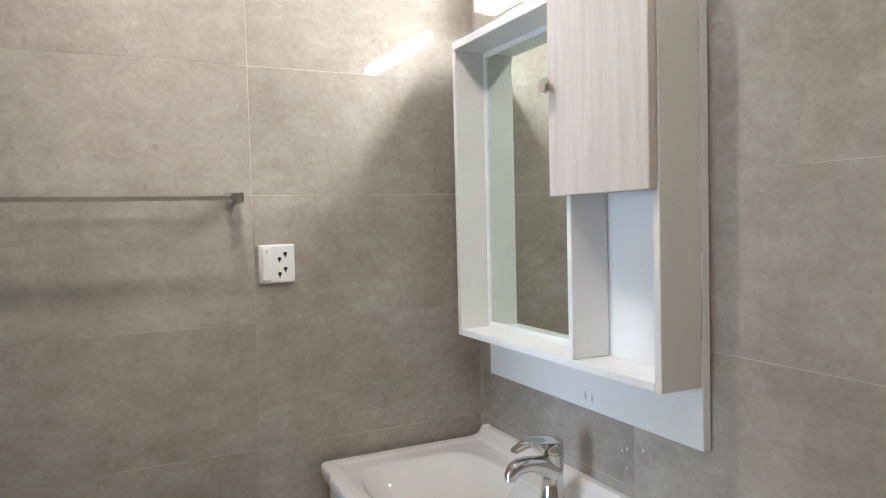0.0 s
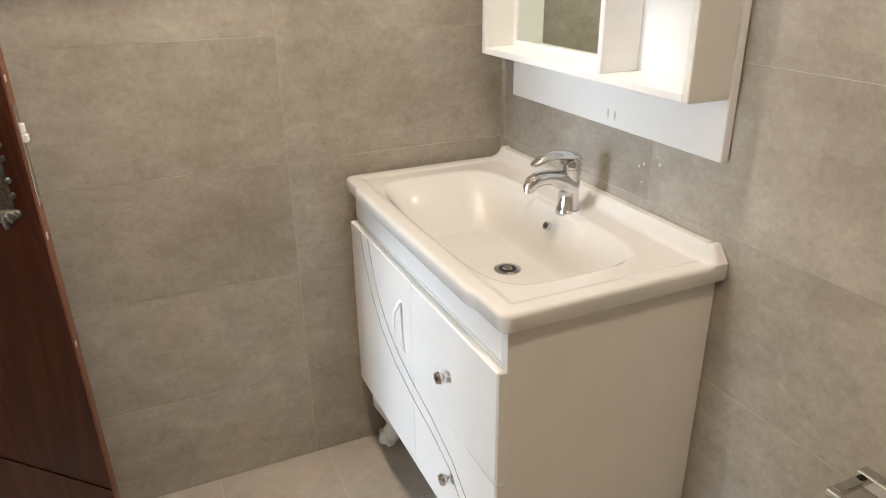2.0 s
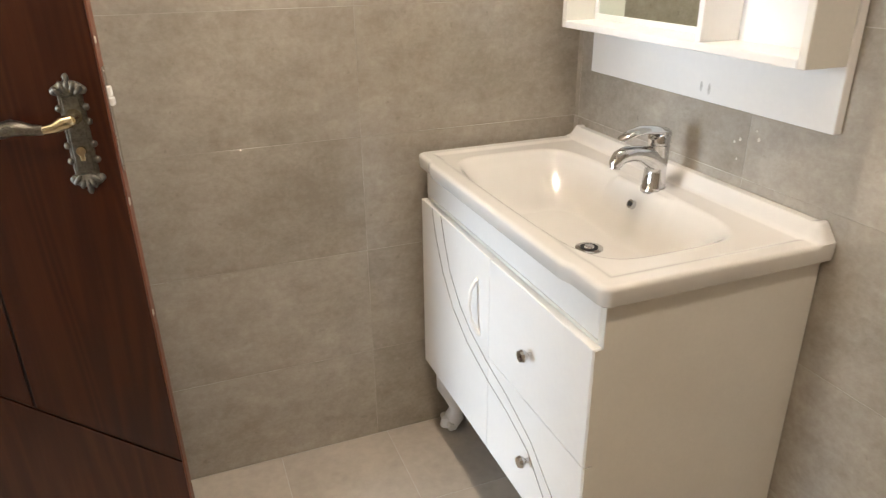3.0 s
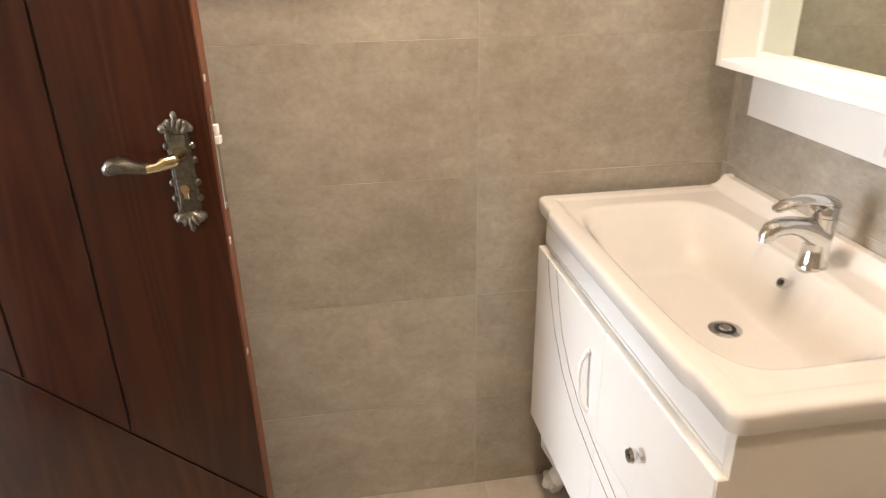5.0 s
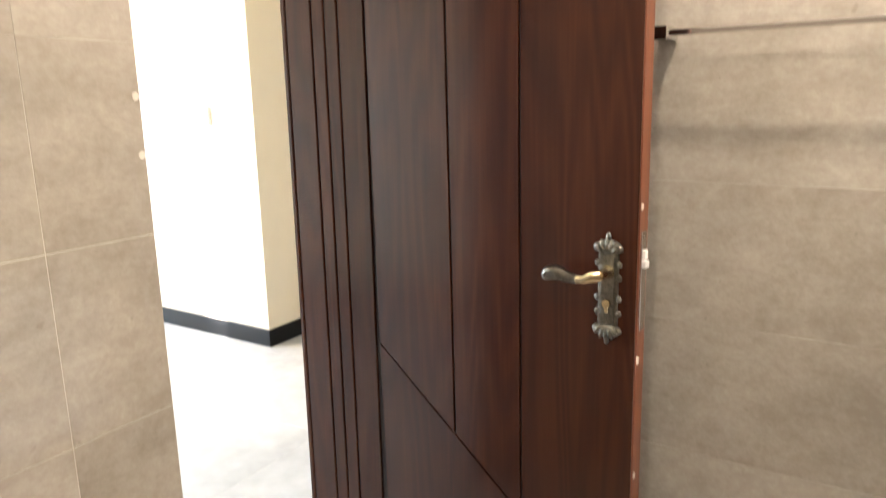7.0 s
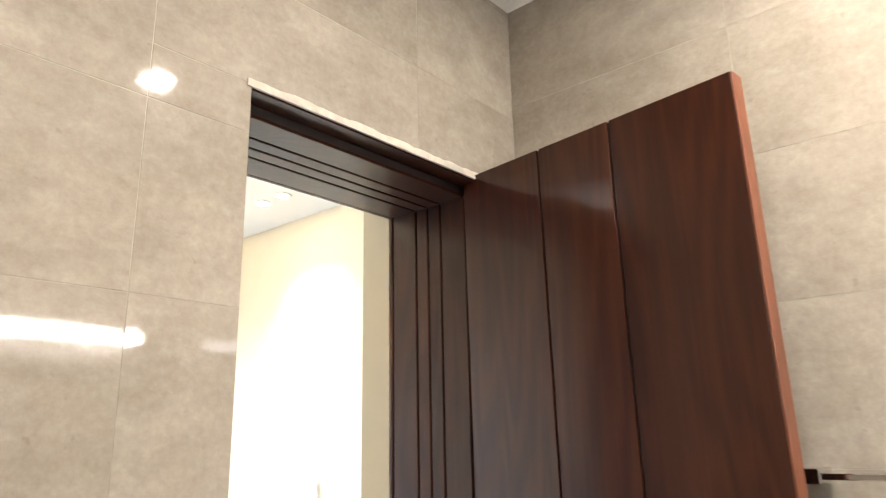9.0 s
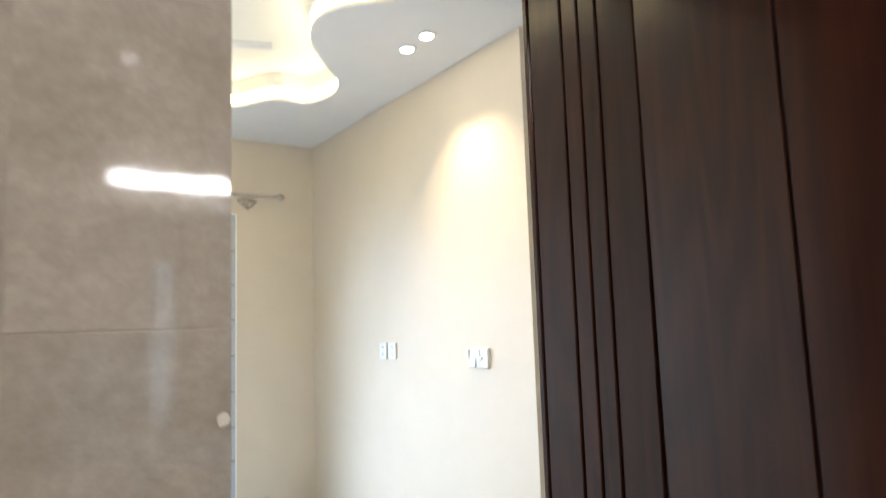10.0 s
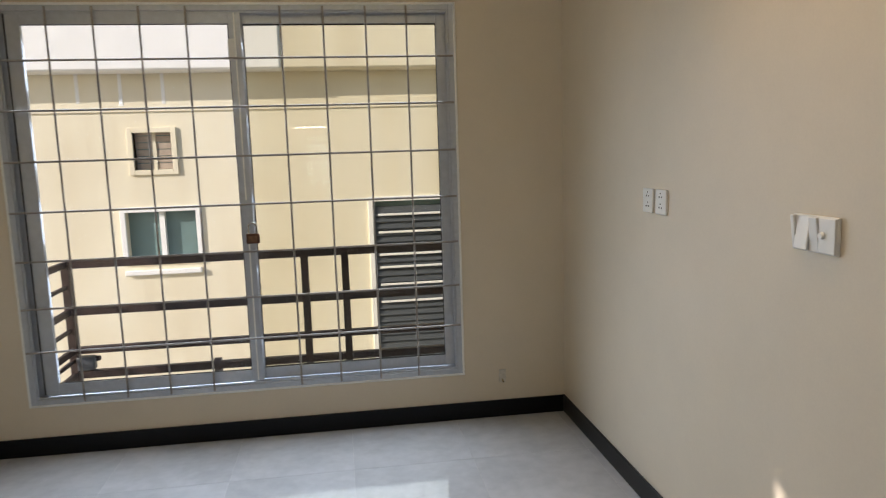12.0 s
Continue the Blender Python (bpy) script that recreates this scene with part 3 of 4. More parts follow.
part("key_slot", box(ux - 0.0045, ux + 0.0045, -0.0125, -0.005, 0.966, 0.986, 0.001, 1), "brass", door)
part("latch_plate", box(LW + 0.0035, LW + 0.006, 0.008, 0.030, 0.935, 1.127, 0.001, 1), "steel", door, "worn steel latch plate")
part("latch_bolt", box(LW + 0.005, LW + 0.012, 0.011, 0.025, 1.074, 1.092, 0.002, 2), "plastic", door, "pale latch bolt standing out")
part("latch_bolt", box(LW + 0.005, LW + 0.014, 0.009, 0.027, 1.058, 1.072, 0.002, 2), "plastic", door, "pale latch bolt standing out")
for zc in (0.945, 1.117):
    smooth(part("screw", tube([(LW + 0.0055, 0.019, zc), (LW + 0.0072, 0.019, zc)], [0.0042, 0.0034], 12), "steel", door))
for ob in door.children:  # the whole lock set sits a little lower on the leaf
    if ob.name.split(".")[0] in ("lock_plate", "rosette", "door_handle", "key_cylinder", "key_slot", "latch_plate", "latch_bolt", "screw"):
        ob.location.z = -0.008
for zc, sx in ((0.86, 0.006), (0.62, 0.005), (1.16, 0.005)):
    part("paint_chip", box(LW + 0.003, LW + 0.0055, 0.004, 0.013, zc, zc + sx * 2.5, 0.001, 1), "plaster", door)

# ---- bathroom: vanity ----
VY0, VY1, VX = -0.835, -0.040, -0.445
van = thing("vanity_cabinet", -0.22, -0.44, 0, "white lacquered vanity cabinet on curved feet", "cabinet")
bpy.context.view_layer.update()
child("body", box(VX + 0.012, -0.004, VY0 + 0.016, VY1 - 0.014, 0.235, 0.660, 0.002, 1), "lacquer", van)
child("side_panel", box(VX + 0.012, -0.004, VY1 - 0.014, VY1, 0.235, 0.806, 0.002, 1), "lacquer", van)
child("side_panel", box(VX - 0.001, -0.004, VY0, VY0 + 0.016, 0.245, 0.806, 0.001, 1), "side_panel", van, "plain cream side panel")
child("top_rail", box(VX - 0.002, VX + 0.012, VY0 + 0.016, VY1, 0.735, 0.806, 0.002, 1), "lacquer", van)
YD = -0.452  # where the door meets the drawers


FX0, FX1 = VX - 0.019, VX


def front(y0, y1, z0, z1):
    return box(FX0, FX1, y0, y1, z0, z1, 0.0022, 2)


SWEEPS = (
    [(-0.119, 0.726), (-0.140, 0.665), (-0.187, 0.583), (-0.253, 0.515), (-0.341, 0.466), (-0.451, 0.434), (-0.554, 0.413), (-0.645, 0.383), (-0.711, 0.326), (-0.750, 0.250)],
    [(-0.178, 0.726), (-0.200, 0.670), (-0.234, 0.603), (-0.297, 0.543), (-0.357, 0.508), (-0.447, 0.478), (-0.551, 0.452), (-0.655, 0.415), (-0.742, 0.353), (-0.790, 0.265)],
)
child("door_front", front(YD + 0.0006, VY1 - 0.002, 0.248, 0.728), "lacquer", van, "white door with a sweeping carved line")
child("drawer_front", front(VY0 + 0.002, YD - 0.0006, 0.4935, 0.728), "lacquer", van, "white upper drawer front with a rounded edge")
child("drawer_front", front(VY0 + 0.002, YD - 0.0006, 0.248, 0.4915), "lacquer", van, "white lower drawer front")
for sweep in SWEEPS:
    child("carved_line", tube([(FX0 + 0.0004, y, z) for y, z in sweep], 0.0016, 6), "carving", van, "thin grey carved line")
child("edge_band", box(FX0 + 0.003, VX + 0.002, VY0 - 0.0004, VY0 + 0.0022, 0.250, 0.4910, 0.0004, 1), "side_panel", van)
child("edge_band", box(FX0 + 0.003, VX + 0.002, VY0 - 0.0004, VY0 + 0.0022, 0.4940, 0.726, 0.0004, 1), "side_panel", van)
child("groove_backing", box(FX1 - 0.002, FX1 + 0.012, VY0 + 0.016, VY1 - 0.004, 0.24, 0.735), "side_panel", van)
for zk, yk in ((0.610, -0.640), (0.370, -0.652)):
    smooth(child("knob", tube([(FX0, yk, zk), (FX0 - 0.008, yk, zk), (FX0 - 0.012, yk, zk), (FX0 - 0.020, yk, zk), (FX0 - 0.026, yk, zk), (FX0 - 0.028, yk, zk)], [0.0045, 0.004, 0.009, 0.0135, 0.011, 0.004]), "chrome", van, "round chrome knob"))
hp = [(FX0, -0.394, 0.657), (FX0 - 0.007, -0.393, 0.652), (FX0 - 0.018, -0.394, 0.630), (FX0 - 0.022, -0.396, 0.600), (FX0 - 0.020, -0.400, 0.565), (FX0 - 0.008, -0.405, 0.533), (FX0, -0.406, 0.525)]
smooth(child("handle", tube(hp, [0.006, 0.005, 0.0042, 0.0042, 0.0042, 0.005, 0.006], 10), "lacquer", van, "white bow handle"))
for fy in (VY1 - 0.028, VY0 + 0.06):
    for fx in (VX + 0.068, -0.06):
        fp = [(fx - 0.030, fy, 0.25), (fx - 0.040, fy, 0.20), (fx - 0.040, fy, 0.16), (fx - 0.020, fy, 0.115), (fx - 0.004, fy, 0.080), (fx - 0.008, fy, 0.050), (fx - 0.022, fy, 0.031), (fx - 0.038, fy, 0.036), (fx - 0.041, fy, 0.050)]
        foot = smooth(child("foot", tube(fp, [0.021, 0.023, 0.022, 0.018, 0.019, 0.028, 0.029, 0.020, 0.008], 14), "lacquer", van, "white curved scroll foot, its paint chipped"))
        chip = bmesh.new()
        bmesh.ops.create_icosphere(chip, subdivisions=2, radius=0.016, matrix=Matrix.LocRotScale((fx - 0.051, fy + 0.004, 0.170), None, (0.55, 1.0, 1.3)))
        smooth(part("rust_spot", chip, "rust", foot)).matrix_parent_inverse = Matrix.Identity(4)
        boss = tube([(fx - 0.030, fy - 0.034, 0.034), (fx - 0.030, fy + 0.034, 0.034)], [0.011, 0.011], 14)
        smooth(part("scroll_boss", boss, "side_panel", foot)).matrix_parent_inverse = Matrix.Identity(4)

# basin: a height field over its plan
BX0, BX1, BY0, BY1 = -0.468, -0.003, -0.855, -0.022
basin = thing("washbasin", -0.235, -0.44, 0.70, "glossy white ceramic washbasin set on the vanity", "washbasin")
bpy.context.view_layer.update()


def basin_z(x, y):
    z = 0.845
    cx, cy = -0.262, -0.440
    u, v = abs((x - cx) / 0.168), abs((y - cy) / 0.335)
    r = (u ** 5 + v ** 5) ** (1 / 5)
    if r < 1:
        k = min(1, (1 - r) / 0.46)
        k = k * k * (3 - 2 * k)
        e = min(1, (1 - r) / 0.10)
        z -= 0.009 * e * e * (3 - 2 * e)
        z -= 0.100 * k
        z -= 0.012 * math.exp(-((x + 0.239) ** 2 + (y + 0.471) ** 2) / 0.012)
    # tap ledge swelling forward, raised edge at the wall
    ledge = max(0, min(1, (x + 0.135) / 0.03)) * max(0, min(1, (0.115 - abs(y + 0.455)) / 0.03))
    z = z * (1 - ledge) + 0.841 * ledge if z < 0.841 else z
    lip = max(0, min(1, (x + 0.040) / 0.022))
    lip = lip * lip * (3 - 2 * lip)
    z += 0.031 * lip
    edge = min(x - BX0, y - BY0, BY1 - y)
    if edge < 0.009:
        z -= 0.009 * (1 - math.sqrt(max(0.0, 1 - (1 - edge / 0.009) ** 2)))
    inner = min(1, max(0, (edge - 0.030) / 0.014))
    z -= 0.0035 * inner * inner * (3 - 2 * inner)
    return z


bm = bmesh.new()
fine = [0.0, 0.0004, 0.0013, 0.003, 0.0055, 0.009]
xs = [BX0 + d for d in fine] + [BX0 + 0.009 + (BX1 - BX0 - 0.009) * i / 110 for i in range(1, 111)]
ys = [BY0 + d for d in fine] + [BY0 + 0.009 + (BY1 - BY0 - 0.018) * i / 170 for i in range(1, 170)] + [BY1 - d for d in reversed(fine)]
nx, ny = len(xs) - 1, len(ys) - 1
rows = [[bm.verts.new((x, y, basin_z(x, y))) for y in ys] for x in xs]
for i in range(nx):
    for j in range(ny):
        bm.faces.new((rows[i][j], rows[i + 1][j], rows[i + 1][j + 1], rows[i][j + 1]))
rim = [rows[i][0] for i in range(nx + 1)] + [rows[nx][j] for j in range(1, ny + 1)] + [rows[i][ny] for i in range(nx - 1, -1, -1)] + [rows[0][j] for j in range(ny - 1, 0, -1)]
prev = rim
for inset, zz in ((0.0, 0.824), (0.003, 0.811), (0.010, 0.806), (0.03, 0.806)):
    ring = []
    for v in rim:
        x = min(max(v.co.x, BX0 + inset), BX1)
        y = min(max(v.co.y, BY0 + inset), BY1 - inset)
        ring.append(bm.verts.new((x, y, zz)))
    for k in range(len(rim)):
        q = (k + 1) % len(rim)
        bm.faces.new((prev[k], prev[q], ring[q], ring[k]))
    prev = ring
# round the two front corners and chamfer the wall corners
for v in bm.verts:
    for sy, yc in ((-1, BY0), (1, BY1)):
        R = 0.022
        px, py = BX0 + R, yc - sy * R
        dx, dy = px - v.co.x, (v.co.y - py) * sy
        if dx > 0 and dy > 0:
            m = max(dx, dy)
            d = math.hypot(dx, dy)
            v.co.x, v.co.y = px - dx * m / d, py + sy * dy * m / d
        if v.co.z > 0.847 and abs(v.co.y - yc) < 0.05:
            v.co.z -= (v.co.z - 0.845) * max(0, 1 - abs(v.co.y - yc) / 0.024)
# the front edge swells a little between its two corner blocks
for v in bm.verts:
    near = max(0.0, 1 - (v.co.x - BX0) / 0.06)
    inside = max(0.0, min(1.0, min(v.co.y + 0.765, -0.105 - v.co.y) / 0.034))
    v.co.x -= 0.007 * near * inside * inside * (3 - 2 * inside)
bmesh.ops.recalc_face_normals(bm, faces=bm.faces)
smooth(child("bowl", bm, "ceramic", basin), 38)
zd = basin_z(-0.239, -0.471)
smooth(child("drain_ring", tube([(-0.239, -0.471, zd - 0.004), (-0.239, -0.471, zd + 0.003), (-0.239, -0.471, zd + 0.004)], [0.031, 0.030, 0.024], 32), "chrome", basin, "chrome drain ring"))
child("drain_hole", tube([(-0.239, -0.471, zd + 0.002), (-0.239, -0.471, zd + 0.005)], [0.019, 0.019], 28), "dark", basin)
smooth(child("drain_plug", tube([(-0.239, -0.471, zd + 0.004), (-0.239, -0.471, zd + 0.0075)], [0.012, 0.010], 24), "chrome", basin))
ox, oy, oz = -0.140, -0.469, 0.808
smooth(child("overflow_ring", tube([(ox + 0.004, oy, oz - 0.003), (ox - 0.004, oy, oz + 0.001)], [0.0105, 0.0095], 24), "chrome", basin, "small chrome overflow ring"))
child("overflow_hole", tube([(ox - 0.001, oy, oz), (ox - 0.006, oy, oz + 0.002)], [0.0055, 0.0055], 20), "dark", basin)

# mixer tap
TX, TY, TZ = -0.079, -0.460, 0.840
tap = thing("mixer_tap", TX - 0.012, TY - 0.013, TZ, "chrome single-lever mixer tap on the basin", "tap")
smooth(part("tap_body", tube([(0, 0, -0.008), (0, 0, 0.002), (0, 0, 0.004), (0.001, 0, 0.045), (0.002, 0, 0.080), (0.003, 0, 0.094), (0.003, 0, 0.095), (0.003, 0, 0.097), (0.003, 0, 0.098), (0.001, 0, 0.112), (-0.002, 0, 0.118)], [0.0265, 0.0265, 0.0245, 0.0225, 0.0225, 0.0230, 0.0212, 0.0212, 0.0230, 0.0232, 0.019], 24), "chrome", tap))
spout = smooth(part("spout", tube([(0.004, 0, 0.056), (-0.020, 0, 0.070), (-0.042, 0, 0.078), (-0.062, 0, 0.081), (-0.080, 0, 0.080), (-0.094, 0, 0.075), (-0.101, 0, 0.064), (-0.102, 0, 0.060)], [0.026, 0.0225, 0.0175, 0.0165, 0.0170, 0.0165, 0.0145, 0.0135], 20), "chrome", tap))
smooth(part("aerator", tube([(-0.1015, 0, 0.062), (-0.103, 0, 0.054)], [0.0112, 0.0112], 18), "chrome", spout))
smooth(part("lever", tube([(0.024, 0, 0.112), (0.013, 0, 0.119), (-0.014, 0, 0.126), (-0.044, 0, 0.128), (-0.072, 0, 0.122), (-0.092, 0, 0.114), (-0.097, 0, 0.111)], [0.012, 0.0235, 0.0225, 0.0195, 0.0165, 0.0125, 0.006], 18, 0.42), "chrome", tap))

# ---- bathroom: mirror cabinet ----
CY0, CY1, CZ0, CZ1, CX = -0.816, -0.092, 1.135, 1.872, -0.110
mc = thing("mirror_cabinet", -0.06, -0.45, CZ0, "white mirror cabinet with a pale wood door and open shelf", "cabinet")
bpy.context.view_layer.update()
child("back_board", box(-0.020, -0.002, CY0 - 0.002, CY1 - 0.004, 1.025, 1.915, 0.0015, 1), "lacquer", mc, "white back board hanging below the cabinet")
for dy, dz, h in ((-0.497, 1.052, 0.012), (-0.520, 1.050, 0.013)):
    smudge = bmesh.new()
    bmesh.ops.create_icosphere(smudge, subdivisions=2, radius=1.0, matrix=Matrix.LocRotScale((-0.0198, dy, dz), None, (0.0006, 0.0042, h)))
    smooth(child("smudge", smudge, "smear", mc, "grey rubbed smudge"))
child("side_panel", box(CX, -0.020, CY1 - 0.016, CY1, CZ0, CZ1, 0.0015, 1), "side_panel", mc)
child("side_panel", box(CX, -0.020, CY0, CY0 + 0.016, CZ0, CZ1, 0.0015, 1), "side_panel", mc)
child("bottom_panel", box(CX, -0.020, CY0 + 0.016, CY1 - 0.016, CZ0, CZ0 + 0.016, 0.0015, 1), "lacquer", mc)
child("top_panel", box(CX - 0.006, -0.020, CY0 + 0.016, CY1 - 0.016, CZ1 - 0.020, CZ1, 0.0015, 1), "lacquer", mc)
child("divider", box(CX, -0.020, -0.578, -0.564, CZ0 + 0.016, CZ1 - 0.02, 0.0015, 1), "lacquer", mc)
child("shelf", box(CX + 0.004, -0.020, CY0 + 0.016, -0.578, 1.474, 1.486, 0.0015, 1), "lacquer", mc)
MYL = CY1 - 0.016
child("mirror_frame", box(-0.030, -0.0205, MYL - 0.012, MYL, CZ0 + 0.016, CZ1 - 0.02, 0.001, 1), "lacquer", mc)
child("mirror_frame", box(-0.030, -0.0205, -0.564, MYL - 0.012, CZ0 + 0.016, CZ0 + 0.030, 0.001, 1), "lacquer", mc)
child("mirror_frame", box(-0.030, -0.0205, -0.564, MYL - 0.012, CZ1 - 0.034, CZ1 - 0.02, 0.001, 1), "lacquer", mc)
child("mirror", box(-0.026, -0.0215, -0.564, MYL - 0.012, CZ0 + 0.030, CZ1 - 0.034), "mirror", mc, "clear mirror pane")
cab_door = child("cabinet_door", box(CX - 0.018, CX - 0.001, CY0 + 0.003, -0.535, 1.470, CZ1 - 0.002, 0.0015, 1), "pale_wood", mc, "pale ash-grain cabinet door")
ky, kz = -0.551, 1.681
bm = tube([(CX - 0.018, ky, kz), (CX - 0.026, ky, kz), (CX - 0.030, ky, kz), (CX - 0.037, ky, kz), (CX - 0.043, ky, kz), (CX - 0.045, ky, kz)], [0.0055, 0.005, 0.0115, 0.0165, 0.0135, 0.004])
kn = smooth(part("knob", bm, "chrome", cab_door, "round chrome knob"))

# tube lamp over the cabinet
tl = thing("tube_lamp", -0.040, -0.405, 1.962, "white lit tube lamp on the wall over the mirror", "lamp")
part("housing", box(0.0, 0.040, -0.28, 0.28, -0.020, 0.022, 0.006, 2), "plastic", tl)
smooth(part("tube", tube([(-0.006, -0.262, 0.005), (-0.006, 0.262, 0.005)], 0.0125, 16), "tube_glow", tl, "glowing white tube"))
for s in (-1, 1):
    part("end_cap", box(-0.024, 0.0, s * 0.270 - 0.010, s * 0.270 + 0.010, -0.016, 0.02, 0.004, 2), "plastic", tl)

# ceiling lamp
cl = thing("ceiling_lamp", -0.76, -0.49, ZC, "round recessed ceiling lamp in the bathroom", "ceiling lamp")
smooth(part("rim", tube([(0, 0, -0.001), (0, 0, -0.012), (0, 0, -0.016)], [0.065, 0.062, 0.05], 32), "plastic", cl))
part("diffuser", tube([(0, 0, -0.0155), (0, 0, -0.018)], [0.034, 0.032], 32), "bulb_glow", cl)

# Second fixture, out of view, added to go with the rear fill.
copy_thing(cl, pose(-0.86, -1.75, ZC))

# towel rail
rail_t = thing("towel_rail", -0.90, -0.03, 1.49, "chrome towel rail on the tiled wall", "towel rail")
part("bar", box(-0.26, 0.26, -0.045, -0.035, -0.006, 0.005, 0.0015, 2), "chrome", rail_t)
for s in (-1, 1):
    part("post", box(s * 0.252 - 0.014, s * 0.252 + 0.014, -0.052, 0.030, -0.013, 0.013, 0.003, 2), "chrome", rail_t)

# outlet
ol = thing("wall_outlet", -0.550, -0.001, 1.334, "white switch and double socket plate on tiles", "socket")
part("plate", box(-0.043, 0.043, -0.010, 0.001, -0.046, 0.046, 0.004, 3), "plastic", ol)
part("rocker", box(-0.036, -0.014, -0.014, -0.009, -0.040, 0.040, 0.003, 2), "plastic", ol)
part("indicator", box(-0.026, -0.024, -0.0148, -0.0135, 0.027, 0.033), "red", ol)
for zz in (0.017, -0.019):
    for dx, dz in ((0.006, -0.005), (0.020, 0.007)):
        part("socket_hole", tube([(dx, -0.0085, zz + dz), (dx, -0.0106, zz + dz)], 0.0048, 10), "dark", ol)
        part("earth_slot", box(dx - 0.0015, dx + 0.0015, -0.0106, -0.0085, zz + dz - 0.009, zz + dz - 0.004), "dark", ol)

# toilet roll holder low on the vanity wall
th = thing("roll_holder", 0, -1.205, 0.622, "square chrome paper roll holder on tiles", "roll holder")
part("base", box(-0.022, 0.0, -0.030, 0.030, -0.012, 0.012, 0.003, 2), "chrome", th)
part("arm", box(-0.080, -0.018, 0.012, 0.028, -0.009, 0.003, 0.002, 2), "chrome", th)
part("bar", box(-0.090, -0.078, -0.12, 0.028, -0.009, 0.003, 0.002, 2), "chrome", th)

# ---- bedroom: window ----
win = thing("window_1", XB - 0.06, -0.62, WB, "silver aluminium sliding window closed behind an iron grille", "window", kind="structure")
bpy.context.view_layer.update()


def ring_parts(name, x0, x1, y0, y1, z0, z1, w, mat, parent):
    child(name, box(x0, x1, y0, y0 + w, z0, z1, 0.002, 1), mat, parent)
    child(name, box(x0, x1, y1 - w, y1, z0, z1, 0.002, 1), mat, parent)
    child(name, box(x0 + 0.0005, x1 - 0.0005, y0 + w, y1 - w, z0, z0 + w, 0.002, 1), mat, parent)
    child(name, box(x0 + 0.0005, x1 - 0.0005, y0 + w, y1 - w, z1 - w, z1, 0.002, 1), mat, parent)


ring_parts("window_frame", XB - 0.085, XB + 0.006, WS, WN, WB, WT, 0.030, "aluminium", win)
ring_parts("window_frame", XB - 0.080, XB - 0.074, WS + 0.030, WN - 0.030, WB + 0.030, WT - 0.030, 0.018, "aluminium", win)
ring_parts("sash", XB - 0.034, XB - 0.008, WS + 0.080, -0.570, WB + 0.045, WT - 0.030, 0.064, "aluminium", win)
ring_parts("sash", XB - 0.066, XB - 0.040, -0.625, WN - 0.032, WB + 0.045, WT - 0.030, 0.060, "aluminium", win)
for y0, y1, xx, gm in ((WS + 0.14, -0.634, XB - 0.021, "glass"), (-0.565, WN - 0.092, XB - 0.053, "smoked_glass")):
    g = child("pane", box(xx - 0.002, xx + 0.002, y0, y1, WB + 0.10, WT - 0.092), gm, win)
    for a in ((y0 - 0.004, y0 + 0.004, WB + 0.098, WT - 0.09), (y1 - 0.004, y1 + 0.004, WB + 0.098, WT - 0.09), (y0, y1, WB + 0.105, WB + 0.113), (y0, y1, WT - 0.098, WT - 0.09)):
        child("gasket", box(xx + 0.0025, xx + 0.006, *a), "dark", win)
    g.visible_shadow = False
for rx in (XB - 0.072, XB - 0.037, XB - 0.004):
    ring_parts("track_rib", rx - 0.002, rx + 0.002, WS + 0.0295, WN - 0.0295, WB + 0.0295, WT - 0.0295, 0.012, "aluminium", win)
ring_parts("edge_bead", XB + 0.001, XB + 0.009, WS - 0.010, WN + 0.010, WB - 0.010, WT + 0.010, 0.012, "facade_white", win)
child("interlock", box(XB - 0.009, XB - 0.003, -0.606, -0.598, WB + 0.05, WT - 0.035, 0.001, 1), "facade_white", win, "pale strip down the meeting stiles")
child("side_profile", box(XB - 0.068, XB - 0.036, WS + 0.029, WS + 0.086, WB + 0.04, WT - 0.032, 0.002, 1), "aluminium", win)
child("side_gasket", box(XB - 0.036, XB - 0.033, WS + 0.058, WS + 0.064, WB + 0.045, WT - 0.035), "dark", win)
child("track", box(XB - 0.075, XB - 0.006, WS + 0.03, WN - 0.03, WB + 0.030, WB + 0.038), "aluminium", win)
child("handle", box(XB - 0.008, XB + 0.004, -0.607, -0.593, 1.20, 1.33, 0.003, 2), "aluminium", win)
child("catch", box(XB - 0.008, XB + 0.008, -0.640, -0.605, 2.06, 2.17, 0.004, 2), "plastic", win, "cream plastic window catch")

gr = thing("window_grille", XB + 0.012, -0.62, WB, "grey painted iron grille of square bars over the window", "grille")
bpy.context.view_layer.update()
for y in (-1.511, -1.289, -1.066, -0.838, -0.595, -0.365, -0.145, 0.078, 0.295):
    if abs(y + 0.595) < 0.01:
        continue
    child("vertical_bar", tube([(XB + 0.013, y, WB + 0.012), (XB + 0.013, y, WT - 0.010)], 0.0056, 8), "grille", gr)
for z in (2.069, 1.821, 1.565, 1.308, 1.053, 0.803, 0.571):
    child("horizontal_bar", tube([(XB + 0.020, WS + 0.010, z), (XB + 0.020, WN - 0.010, z)], 0.0056, 8), "grille", gr)
pl = thing("padlock", XB + 0.03, -0.575, 1.125, "small brass padlock hanging on the window grille", "padlock")
part("lock_body", box(-0.011, 0.011, -0.035, 0.035, -0.028, 0.026, 0.005, 2), "copper_lock", pl)
part("lock_label", box(0.0105, 0.0118, -0.022, 0.022, -0.016, 0.014, 0.0005, 1), "rust", pl, "worn brown label on the lock")
